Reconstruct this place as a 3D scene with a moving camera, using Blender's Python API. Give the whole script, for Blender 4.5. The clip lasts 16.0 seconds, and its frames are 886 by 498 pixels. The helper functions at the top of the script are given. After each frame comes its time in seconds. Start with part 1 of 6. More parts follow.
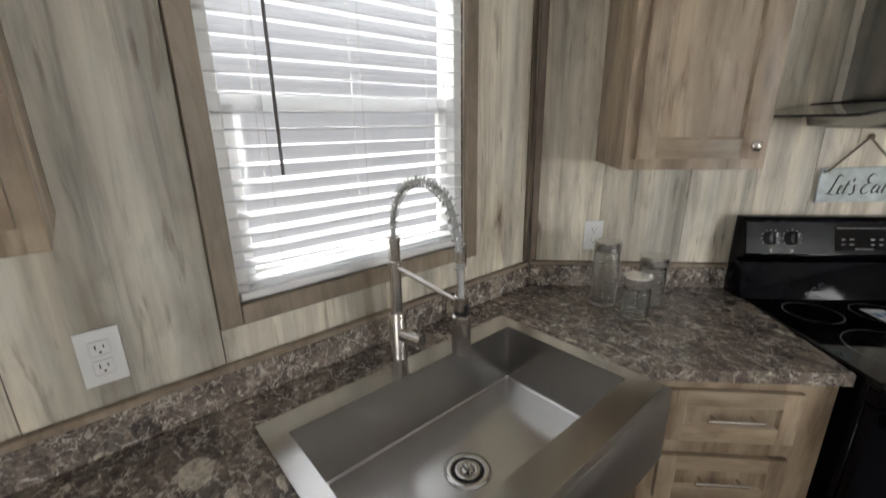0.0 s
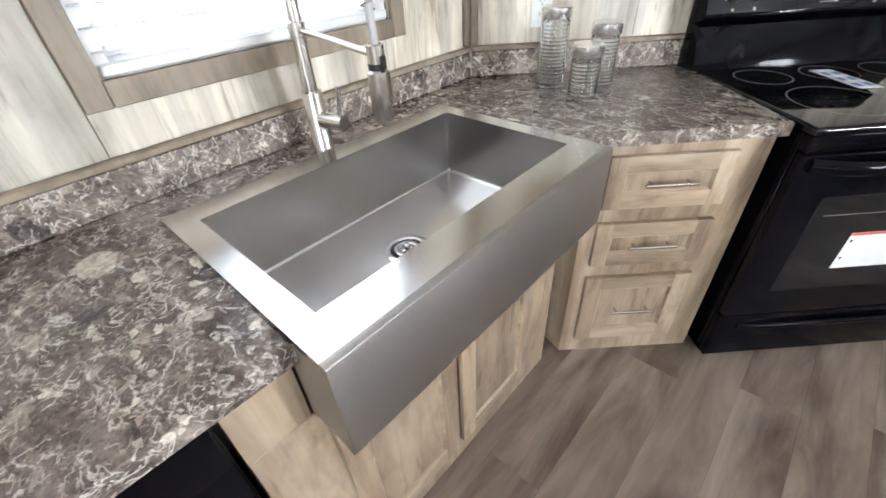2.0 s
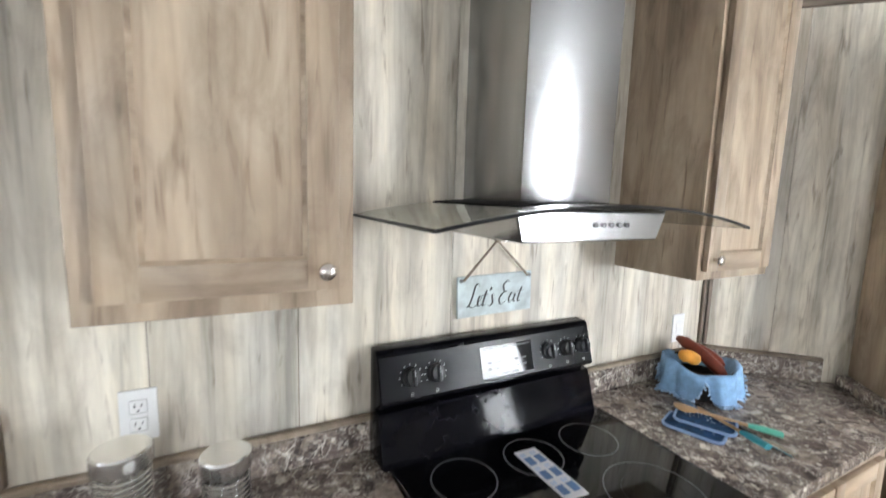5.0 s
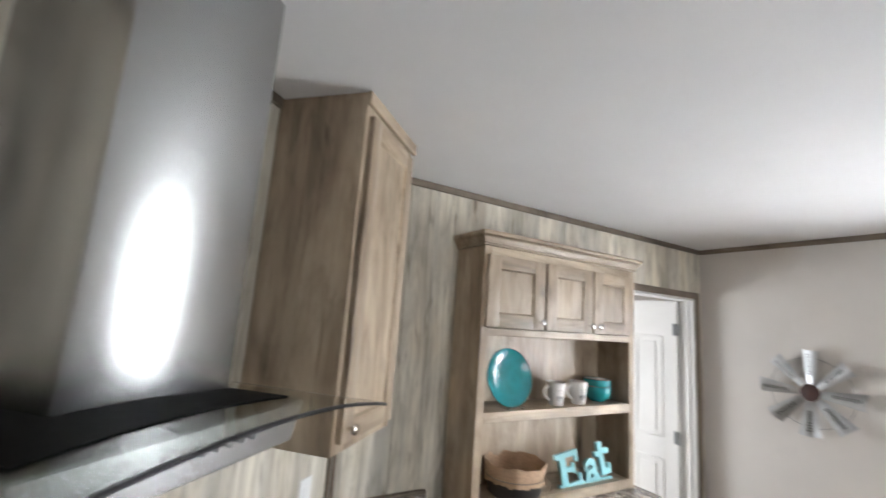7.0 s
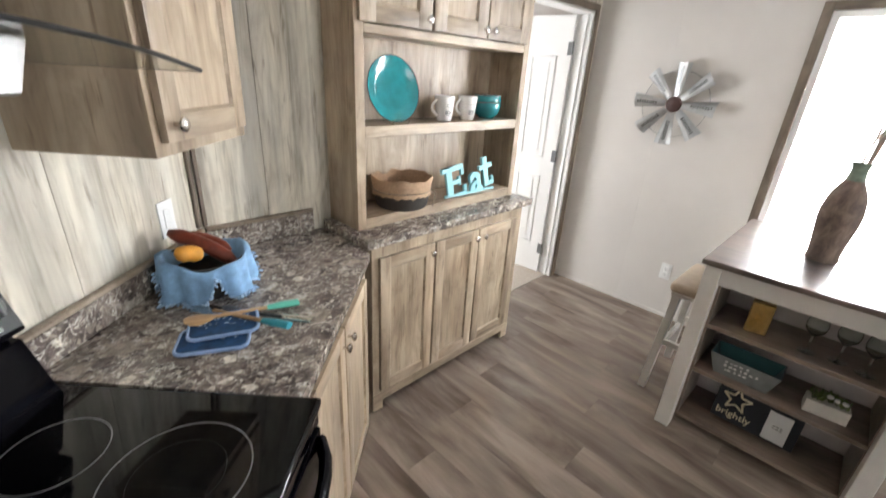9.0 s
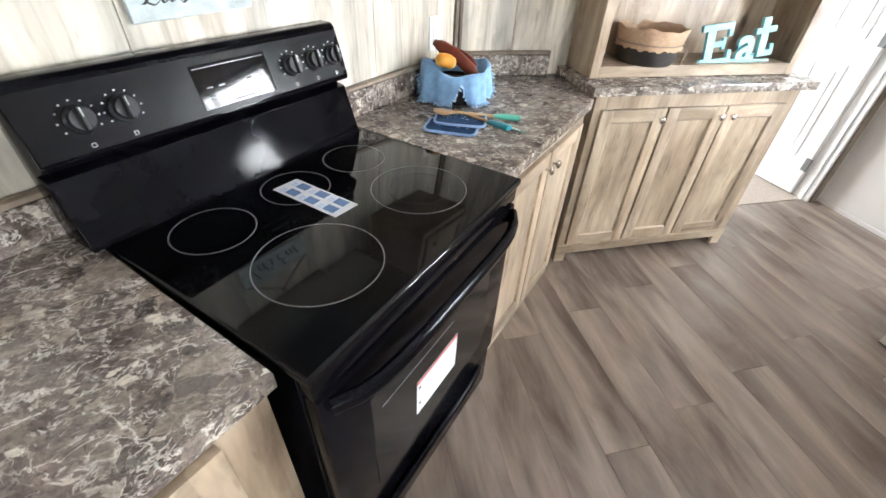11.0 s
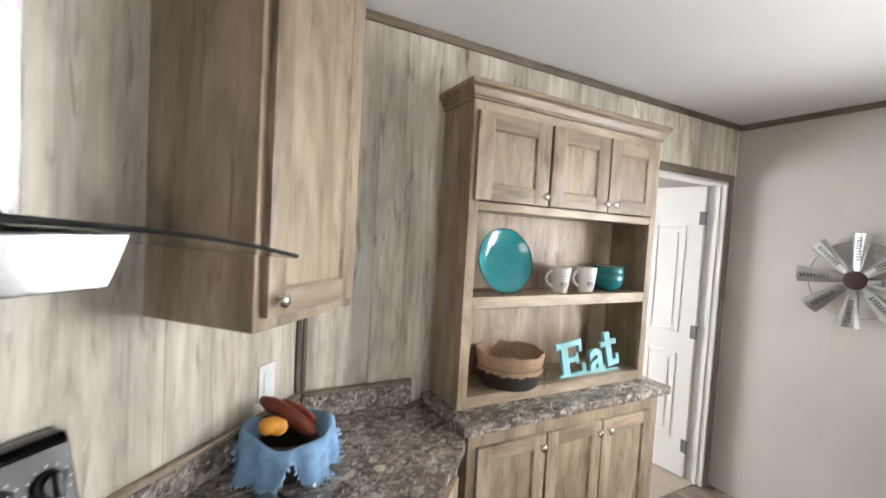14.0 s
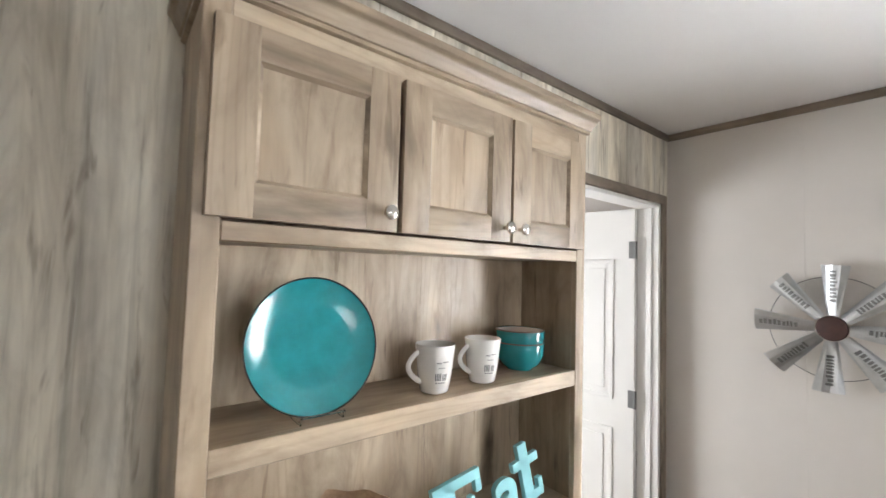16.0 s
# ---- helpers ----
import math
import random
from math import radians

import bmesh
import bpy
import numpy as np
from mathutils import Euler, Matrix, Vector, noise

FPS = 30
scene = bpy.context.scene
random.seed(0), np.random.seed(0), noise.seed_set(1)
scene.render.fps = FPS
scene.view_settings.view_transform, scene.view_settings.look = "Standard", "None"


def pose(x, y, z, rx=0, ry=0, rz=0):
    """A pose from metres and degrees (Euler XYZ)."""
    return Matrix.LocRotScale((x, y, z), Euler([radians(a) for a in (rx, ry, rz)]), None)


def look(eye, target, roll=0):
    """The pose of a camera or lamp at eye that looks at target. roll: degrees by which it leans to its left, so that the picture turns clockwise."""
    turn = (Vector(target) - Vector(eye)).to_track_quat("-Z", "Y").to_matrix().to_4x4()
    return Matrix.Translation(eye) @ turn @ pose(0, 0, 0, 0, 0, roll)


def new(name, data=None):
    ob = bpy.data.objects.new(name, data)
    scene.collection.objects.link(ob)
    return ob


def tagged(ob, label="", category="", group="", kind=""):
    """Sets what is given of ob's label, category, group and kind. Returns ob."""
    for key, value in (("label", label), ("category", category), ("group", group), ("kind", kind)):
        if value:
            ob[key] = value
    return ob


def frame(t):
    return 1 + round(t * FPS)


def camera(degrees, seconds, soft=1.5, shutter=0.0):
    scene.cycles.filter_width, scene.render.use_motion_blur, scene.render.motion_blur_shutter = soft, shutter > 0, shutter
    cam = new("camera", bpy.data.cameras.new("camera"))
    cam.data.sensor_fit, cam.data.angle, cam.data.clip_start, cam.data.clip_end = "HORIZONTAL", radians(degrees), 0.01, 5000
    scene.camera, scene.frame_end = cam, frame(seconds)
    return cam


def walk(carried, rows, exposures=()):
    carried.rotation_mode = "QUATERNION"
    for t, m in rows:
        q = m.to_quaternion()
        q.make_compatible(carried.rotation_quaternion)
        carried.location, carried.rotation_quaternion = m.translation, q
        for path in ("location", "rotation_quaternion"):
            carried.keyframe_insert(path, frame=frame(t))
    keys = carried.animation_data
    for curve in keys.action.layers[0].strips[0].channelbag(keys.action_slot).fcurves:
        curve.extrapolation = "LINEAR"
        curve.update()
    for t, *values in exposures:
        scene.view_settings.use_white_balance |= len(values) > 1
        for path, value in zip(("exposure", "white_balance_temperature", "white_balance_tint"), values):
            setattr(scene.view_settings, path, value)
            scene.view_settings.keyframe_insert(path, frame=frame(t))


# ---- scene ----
cam = camera(93.5, 16.0, shutter=0.3)
PATH = [
    (0, (1.022, -1.353, 1.57), (-0.424, -0.1, 0.99), -0.8),
    (0.5, (1.017, -1.335, 1.455), (-0.355, -0.151, 0.609), -1.8),
    (1, (1.022, -1.325, 1.388), (-0.241, -0.206, 0.316), -2.7),
    (1.5, (1.039, -1.321, 1.346), (-0.136, -0.218, 0.162), -3.5),
    (2, (1.057, -1.293, 1.355), (-0.049, -0.149, 0.143), -3.5),
    (2.5, (1.126, -1.209, 1.401), (0.059, 0.103, 0.333), -2.1),
    (3, (1.169, -1.116, 1.425), (0.189, 0.372, 0.516), -0.0),
    (3.2, (1.161, -1.078, 1.421), (0.244, 0.484, 0.573), 0.4),
    (5.3, (1.082, -0.391, 1.674), (0.555, 1.536, 1.595), 2.5),
    (5.5, (1.079, -0.357, 1.702), (0.608, 1.586, 1.756), 3.1),
    (6, (1.039, -0.251, 1.775), (0.874, 1.716, 2.094), 3.8),
    (6.5, (1.022, -0.171, 1.782), (1.382, 1.755, 2.182), 3.9),
    (7, (1.097, -0.163, 1.779), (2.083, 1.546, 2.101), 4.2),
    (7.5, (1.178, -0.14, 1.761), (2.553, 1.297, 1.97), 2.9),
    (8, (1.232, -0.134, 1.727), (2.701, 1.22, 1.647), 2.2),
    (8.5, (1.259, -0.088, 1.653), (2.688, 1.242, 1.22), 2.6),
    (9, (1.27, -0.067, 1.592), (2.582, 1.229, 0.818), 3.4),
    (9.5, (1.264, -0.073, 1.497), (2.347, 1.231, 0.436), 2.7),
    (10, (1.238, -0.148, 1.433), (1.993, 1.261, 0.232), 0.3),
    (10.2, (1.21, -0.242, 1.46), (1.833, 1.2, 0.222), 0.3),
    (12.5, (1.136, -0.335, 1.401), (1.441, 1.303, 0.295), 3.5),
    (13, (1.171, -0.194, 1.525), (1.809, 1.599, 0.91), 5.2),
    (13.5, (1.225, -0.061, 1.583), (2.135, 1.69, 1.261), 4.9),
    (14, (1.392, 0.043, 1.631), (2.337, 1.803, 1.541), 3.3),
    (14.5, (1.573, 0.181, 1.679), (2.587, 1.905, 1.705), 2.9),
    (15, (1.721, 0.366, 1.693), (2.952, 1.939, 1.788), 4.2),
    (15.5, (1.908, 0.531, 1.695), (3.244, 2.016, 1.79), 3.7),
    (16, (2.103, 0.616, 1.678), (3.349, 2.176, 1.777), 1.7),
]
walk(cam, [(t, look(eye, target, roll)) for t, eye, target, roll in PATH],
     exposures=[(0, -0.4, 6850, 10), (0.5, -0.06, 6500, 12), (1, 0.52, 6300, 16), (1.5, 1, 6250, 13), (2, 1.14, 6250, 10), (2.5, 1, 6250, 10), (3, 0.76, 6300, 10), (5.5, 0.76, 6300, 10), (6.5, 0.58, 6300, 10), (7.5, 0.2, 6600, 10), (8, 0.26, 6750, 10), (8.5, 0.44, 6650, 10), (9.5, 0.98, 6500, 10), (10, 1.12, 6400, 10), (12.5, 1.3, 6300, 8), (13, 0.8, 6450, 10), (14, 0.46, 6650, 10), (15, 0.42, 6600, 10), (16, 0.48, 6550, 10)])

# ---------------- light ----------------
world = bpy.data.worlds.new("sky")
scene.world = world
world.use_nodes = True
wn = world.node_tree.nodes
sky = wn.new("ShaderNodeTexSky")
sky.sky_type, sky.sun_disc = "NISHITA", False
sky.sun_elevation, sky.sun_rotation = radians(50), radians(250)
wn["Background"].inputs["Strength"].default_value = 0.10
world.node_tree.links.new(sky.outputs["Color"], wn["Background"].inputs["Color"])
sun_lamp = bpy.data.lights.new("sun", "SUN")
sun_lamp.energy, sun_lamp.angle, sun_lamp.color = 1.0, radians(12), (1.0, 0.95, 0.88)
new("sun", sun_lamp).matrix_world = look((-10, -4, 13), (0, 0, 0))


def window_lamp(name, place, target, width, height, power, color=(0.93, 0.965, 1.0)):
    lamp = bpy.data.lights.new(name, "AREA")
    lamp.shape, lamp.size, lamp.size_y, lamp.energy, lamp.color = "RECTANGLE", width, height, power, color
    ob = new(name, lamp)
    ob.matrix_world = look(place, target)
    return ob


window_lamp("sky_beyond_sink_window", (-5.0, -0.75, 6.3), (0, -0.75, 1.7), 8.0, 6.0, 6000)
window_lamp("dining_window_daylight", (4.75, -0.06, 1.38), (3, -0.06, 1.2), 1.3, 1.6, 138)
# added fill, shining in from the unseen living-room end
window_lamp("living_fill_light", (2.7, -4.95, 1.70), (2.7, 0, 0.6), 1.8, 1.7, 52)
window_lamp("bedroom_daylight", (3.0, 3.7, 1.15), (4.15, 1.6, 1.25), 1.0, 1.2, 56)


# ---------------- helpers ----------------
RANGE = pose(0, 0, 0, 0, 0, 43.86)      # along the diagonal range wall, -y into the room
HUTCH = pose(0, 1.595, 0)               # along the hutch wall
SINK = pose(0, 0, 0, 0, 0, 90)          # along the window wall
CEIL = 2.43


def box(bm, x0, x1, y0, y1, z0, z1, bevel=0.0, m=None, seg=1):
    got = bmesh.ops.create_cube(bm, size=1.0)["verts"]
    mat = Matrix.Translation(((x0 + x1) / 2, (y0 + y1) / 2, (z0 + z1) / 2)) @ Matrix.Diagonal((abs(x1 - x0), abs(y1 - y0), abs(z1 - z0), 1))
    bmesh.ops.transform(bm, matrix=mat, verts=got)
    if bevel:
        edges = list({e for v in got for e in v.link_edges})
        got = bmesh.ops.bevel(bm, geom=edges, offset=bevel, segments=seg, affect="EDGES", profile=0.6)["verts"]
    if m is not None:
        bmesh.ops.transform(bm, matrix=m, verts=got)
    return got


def tube(bm, a, b, r0, r1=None, seg=16, caps=True):
    a, b = Vector(a), Vector(b)
    d = b - a
    m = Matrix.Translation((a + b) / 2) @ d.to_track_quat("Z", "Y").to_matrix().to_4x4()
    return bmesh.ops.create_cone(bm, cap_ends=caps, segments=seg, radius1=r0, radius2=r0 if r1 is None else r1, depth=d.length, matrix=m)["verts"]


def ball(bm, place, r, scale=(1, 1, 1), seg=12):
    m = Matrix.Translation(place) @ Matrix.Diagonal((*scale, 1))
    return bmesh.ops.create_uvsphere(bm, u_segments=seg, v_segments=max(6, seg * 2 // 3), radius=r, matrix=m)["verts"]


def lathe(bm, profile, seg=32, m=None):
    rings = []
    for r, z in profile:
        rings.append([bm.verts.new((r * math.cos(2 * math.pi * i / seg), r * math.sin(2 * math.pi * i / seg), z)) for i in range(seg)] if r > 1e-6 else [bm.verts.new((0, 0, z))])
    for lo, hi in zip(rings, rings[1:]):
        for i in range(seg):
            j = (i + 1) % seg
            if len(lo) == 1:
                bm.faces.new((lo[0], hi[j], hi[i]))
            elif len(hi) == 1:
                bm.faces.new((lo[i], lo[j], hi[0]))
            else:
                bm.faces.new((lo[i], lo[j], hi[j], hi[i]))
    got = [v for ring in rings for v in ring]
    if m is not None:
        bmesh.ops.transform(bm, matrix=m, verts=got)
    return got


def prism(bm, corners, z0, z1, bevel=0.0):
    """A slab over a plan polygon, counter-clockwise."""
    lo = [bm.verts.new((x, y, z0)) for x, y in corners]
    hi = [bm.verts.new((x, y, z1)) for x, y in corners]
    n = len(corners)
    faces = [bm.faces.new(hi), bm.faces.new(lo[::-1])]
    for i in range(n):
        bm.faces.new((lo[i], lo[(i + 1) % n], hi[(i + 1) % n], hi[i]))
    if bevel:
        bmesh.ops.bevel(bm, geom=[e for e in faces[0].edges] + [e for e in faces[1].edges], offset=bevel, segments=2, affect="EDGES", profile=0.6)


def sweep(bm, points, r, seg=8, caps=True, flat=1.0):
    """A round rod along a line of points."""
    pts = [Vector(p) for p in points]
    rings, up = [], Vector((0, 0, 1))
    for i, p in enumerate(pts):
        d = (pts[min(i + 1, len(pts) - 1)] - pts[max(i - 1, 0)]).normalized()
        side = d.cross(up)
        if side.length < 1e-3:
            side = d.cross(Vector((0, 1, 0)))
        side.normalize()
        up2 = side.cross(d).normalized()
        up = up2 if i else up2
        rr = r[i] if isinstance(r, (list, tuple)) else r
        rings.append([bm.verts.new(p + side * rr * math.cos(2 * math.pi * k / seg) + up2 * rr * flat * math.sin(2 * math.pi * k / seg)) for k in range(seg)])
    for lo, hi in zip(rings, rings[1:]):
        for k in range(seg):
            bm.faces.new((lo[k], lo[(k + 1) % seg], hi[(k + 1) % seg], hi[k]))
    if caps:
        bm.faces.new(rings[0][::-1])
        bm.faces.new(rings[-1])


def mesh_of(name, bm, mat, smooth=None):
    bmesh.ops.recalc_face_normals(bm, faces=bm.faces)
    data = bpy.data.meshes.new(name)
    if smooth:
        lim = radians(smooth)
        for f in bm.faces:
            f.smooth = True
        for e in bm.edges:
            if len(e.link_faces) == 2 and e.calc_face_angle(0.0) > lim:
                e.smooth = False
    bm.to_mesh(data)
    bm.free()
    data.materials.append(mat)
    return data


def part(name, bm, mat, parent=None, label="", smooth=40):
    ob = new(name, mesh_of(name, bm, mat, smooth))
    ob.parent = parent
    if label:
        tagged(ob, label)
    return ob


def thing(name, m, label, category, group="", kind=""):
    ob = new(name)
    ob.matrix_world = m
    ob.empty_display_size = 0.05
    return tagged(ob, label, category, group, kind)


def solid(name, bm, mat, m, label, category="", group="", kind="", smooth=40):
    ob = new(name, mesh_of(name, bm, mat, smooth))
    ob.matrix_world = m
    return tagged(ob, label, category, group, kind)


def lettering(name, words, size, thick, mat, parent, m, label="", align="CENTER", bold=0.0):
    cu = bpy.data.curves.new(name, "FONT")
    cu.body, cu.size, cu.extrude, cu.align_x, cu.align_y, cu.offset = words, size, thick, align, "CENTER", bold
    tmp = new("tmp", cu)
    bpy.context.view_layer.update()
    data = bpy.data.meshes.new_from_object(tmp.evaluated_get(bpy.context.evaluated_depsgraph_get()))
    bpy.data.objects.remove(tmp)
    data.materials.clear()
    data.materials.append(mat)
    ob = new(name, data)
    ob.parent = parent
    ob.matrix_local = m
    if label:
        tagged(ob, label)
    return ob


# ---------------- materials ----------------
class Nodes:
    def __init__(self, name):
        self.mat = bpy.data.materials.new(name)
        self.mat.use_nodes = True
        self.tree = self.mat.node_tree
        self.bsdf = self.tree.nodes["Principled BSDF"]

    def add(self, kind, **values):
        node = self.tree.nodes.new(kind)
        for key, value in values.items():
            node.inputs[key].default_value = value
        return node

    def link(self, a, b):
        self.tree.links.new(a, b)

    def set(self, **values):
        for key, value in values.items():
            self.bsdf.inputs[key.replace("_", " ")].default_value = value

    def coords(self, scale=(1, 1, 1), shuffle=True):
        tex = self.add("ShaderNodeTexCoord")
        out = tex.outputs["Object"]
        if shuffle:
            info = self.add("ShaderNodeObjectInfo")
            mul = self.tree.nodes.new("ShaderNodeVectorMath")
            mul.operation = "MULTIPLY_ADD"
            comb = self.tree.nodes.new("ShaderNodeCombineXYZ")
            for k in range(3):
                self.link(info.outputs["Random"], comb.inputs[k])
            self.link(comb.outputs[0], mul.inputs[0])
            mul.inputs[1].default_value = (31.0, 17.0, 23.0)
            self.link(out, mul.inputs[2])
            out = mul.outputs[0]
        mp = self.add("ShaderNodeMapping", Scale=scale)
        self.link(out, mp.inputs["Vector"])
        return mp.outputs[0]

    def noise(self, vec, scale=5.0, detail=4.0, rough=0.55, distort=0.0):
        n = self.add("ShaderNodeTexNoise", Scale=scale, Detail=detail, Roughness=rough, Distortion=distort)
        self.link(vec, n.inputs["Vector"])
        return n.outputs["Fac"]

    def ramp(self, fac, stops):
        n = self.tree.nodes.new("ShaderNodeValToRGB")
        el = n.color_ramp.elements
        while len(el) < len(stops):
            el.new(0.5)
        for e, (p, c) in zip(el, stops):
            e.position, e.color = p, (*c, 1) if len(c) == 3 else c
        self.link(fac, n.inputs[0])
        return n.outputs[0]

    def mix(self, a, b, fac, mode="MIX"):
        n = self.tree.nodes.new("ShaderNodeMix")
        n.data_type, n.blend_type = "RGBA", mode
        for sock, val in ((n.inputs[6], a), (n.inputs[7], b), (n.inputs[0], fac)):
            if isinstance(val, (int, float)):
                sock.default_value = val
            elif isinstance(val, tuple):
                sock.default_value = (*val, 1)
            else:
                self.link(val, sock)
        return n.outputs[2]

    def math(self, op, a, b=None):
        n = self.tree.nodes.new("ShaderNodeMath")
        n.operation = op
        for sock, val in zip(n.inputs, (a, b)):
            if val is None:
                continue
            if isinstance(val, (int, float)):
                sock.default_value = val
            else:
                self.link(val, sock)
        return n.outputs[0]

    def color(self, c):
        self.link(c, self.bsdf.inputs["Base Color"])

    def bump(self, height, strength=0.2, distance=0.002):
        n = self.add("ShaderNodeBump", Strength=strength, Distance=distance)
        self.link(height, n.inputs["Height"])
        self.link(n.outputs[0], self.bsdf.inputs["Normal"])


def wood(name, dark, mid, light, axis="z", rough=0.45, across=1.0, knots=0.5, tone=0.35, cool=None, grain=0.35, stripes=0.0):
    """Printed rustic wood with its grain along one axis: broad blotches, streaks, fine grain and knots."""
    n = Nodes(name)

    def along(f):
        return {"z": (1, 1, f), "x": (f, 1, 1), "y": (1, f, 1)}[axis]

    v1, v2, v3, v4 = n.coords(along(0.20)), n.coords(along(0.035)), n.coords(along(0.30)), n.coords(along(0.075))
    broad = n.noise(v1, 7.0 * across, 4.0, 0.55, 0.9)
    base = n.ramp(broad, [(0.30, dark), (0.47, mid), (0.68, light)])
    if cool:
        base = n.mix(base, cool, n.math("MULTIPLY", n.ramp(n.noise(v1, 5.0, 3.0, 0.5, 0.5), [(0.45, (0, 0, 0)), (0.68, (1, 1, 1))]), 0.65))
    plank = n.ramp(n.noise(v4, 7.5 * across, 1.5, 0.4, 0.2), [(0.36, (0.72, 0.70, 0.68)), (0.50, (0.96, 0.96, 0.96)), (0.66, (1.10, 1.08, 1.05))])
    c = n.mix(base, plank, 0.7, "MULTIPLY")
    streak = n.noise(v4, 19.0 * across, 3.0, 0.55, 1.0)
    c = n.mix(c, n.ramp(streak, [(0.32, (0.50, 0.46, 0.42)), (0.50, (1, 1, 1))]), tone, "MULTIPLY")
    mottle = n.noise(n.coords(along(0.42)), 13.0 * across, 5.0, 0.62, 0.5)
    c = n.mix(c, n.ramp(mottle, [(0.30, (0.56, 0.53, 0.50)), (0.50, (1, 1, 1)), (0.68, (1.16, 1.14, 1.10))]), 0.40 if stripes else 0.70, "MULTIPLY")
    strokes = n.noise(n.coords(along(0.13)), 42.0 * across, 3.0, 0.5, 0.5)
    c = n.mix(c, n.ramp(strokes, [(0.60, (1, 1, 1)), (0.72, (0.42, 0.36, 0.31))]), 0.75 * knots, "MULTIPLY")
    fine = n.noise(v2, 110.0 * across, 4.0, 0.6)
    c = n.mix(c, n.ramp(fine, [(0.3, (0.74, 0.72, 0.70)), (0.6, (1, 1, 1))]), 0.25, "MULTIPLY")
    rings = n.math("FRACT", n.math("MULTIPLY", n.noise(n.coords(along(0.11)), 4.2 * across, 2.0, 0.45, 0.3), 21.0))
    c = n.mix(c, n.ramp(rings, [(0.0, (0.70, 0.66, 0.62)), (0.22, (1, 1, 1)), (0.80, (1.03, 1.03, 1.02)), (1.0, (0.74, 0.70, 0.66))]), grain, "MULTIPLY")
    if stripes:
        band = n.noise(n.coords(along(0.022)), 10.5, 1.0, 0.4, 0.15)
        c = n.mix(c, n.ramp(band, [(0.34, (0.64, 0.64, 0.63)), (0.44, (0.86, 0.86, 0.86)), (0.50, (1.04, 1.03, 1.00)), (0.60, (1.14, 1.12, 1.08)), (0.68, (0.88, 0.87, 0.84))]), stripes, "MULTIPLY")
        flame = n.noise(n.coords(along(0.055)), 26.0, 5.0, 0.60, 0.6)
        c = n.mix(c, n.ramp(flame, [(0.32, (0.58, 0.57, 0.55)), (0.43, (0.90, 0.89, 0.87)), (0.52, (1, 1, 1)), (0.68, (1.10, 1.10, 1.09))]), 0.8, "MULTIPLY")
    vor = n.add("ShaderNodeTexVoronoi", Scale=3.8 * across, Randomness=1.0)
    wob = n.add("ShaderNodeTexNoise", Scale=9.0, Detail=4.0)
    n.link(v3, wob.inputs["Vector"])
    bend = n.tree.nodes.new("ShaderNodeVectorMath")
    bend.operation = "MULTIPLY_ADD"
    n.link(wob.outputs["Color"], bend.inputs[0])
    bend.inputs[1].default_value = (0.16, 0.16, 0.16)
    n.link(v3, bend.inputs[2])
    n.link(bend.outputs[0], vor.inputs["Vector"])
    knot = n.ramp(vor.outputs["Distance"], [(0.015, (0.18, 0.13, 0.10)), (0.050, (0.50, 0.44, 0.38)), (0.085, (0.80, 0.76, 0.72)), (0.18, (1, 1, 1))])
    c = n.mix(c, knot, knots, "MULTIPLY")
    n.color(c)
    n.set(Roughness=rough)
    n.bump(fine, 0.10, 0.001)
    return n.mat


def plain(name, color, rough=0.5, metal=0.0, vary=0.08, scale=12.0, bump=0.05, coat=0.0):
    n = Nodes(name)
    v = n.coords((1, 1, 1))
    f = n.noise(v, scale, 5.0, 0.6)
    lo = tuple(max(0.0, c * (1 - vary)) for c in color)
    hi = tuple(min(1.0, c * (1 + vary)) for c in color)
    n.color(n.ramp(f, [(0.3, lo), (0.7, hi)]))
    g = n.noise(v, scale * 9, 3.0, 0.6)
    r = n.tree.nodes.new("ShaderNodeMapRange")
    n.link(f, r.inputs[0])
    r.inputs[3].default_value, r.inputs[4].default_value = rough * 0.85, min(1.0, rough * 1.2)
    n.link(r.outputs[0], n.bsdf.inputs["Roughness"])
    n.set(Metallic=metal, Coat_Weight=coat, Coat_Roughness=0.05)
    if bump:
        n.bump(g, bump, 0.001)
    return n.mat


def brushed(name, color, rough, axis="x", aniso=0.5):
    n = Nodes(name)
    st = {"x": (0.02, 0.02, 1), "y": (1, 0.02, 1), "z": (1, 1, 0.02)}[axis]
    f = n.noise(n.coords(st), 160.0, 2.0, 0.5)
    n.color(n.ramp(f, [(0.3, tuple(c * 0.97 for c in color)), (0.7, color)]))
    r = n.tree.nodes.new("ShaderNodeMapRange")
    n.link(f, r.inputs[0])
    r.inputs[3].default_value, r.inputs[4].default_value = rough * 0.98, rough * 1.02
    n.link(r.outputs[0], n.bsdf.inputs["Roughness"])
    n.set(Metallic=1.0, Anisotropic=aniso, Anisotropic_Rotation=0.25)
    if aniso:
        t = n.tree.nodes.new("ShaderNodeTangent")
        t.direction_type, t.axis = "RADIAL", {"x": "Z", "y": "X", "z": "Z"}[axis]
        n.link(t.outputs[0], n.bsdf.inputs["Tangent"])
    return n.mat


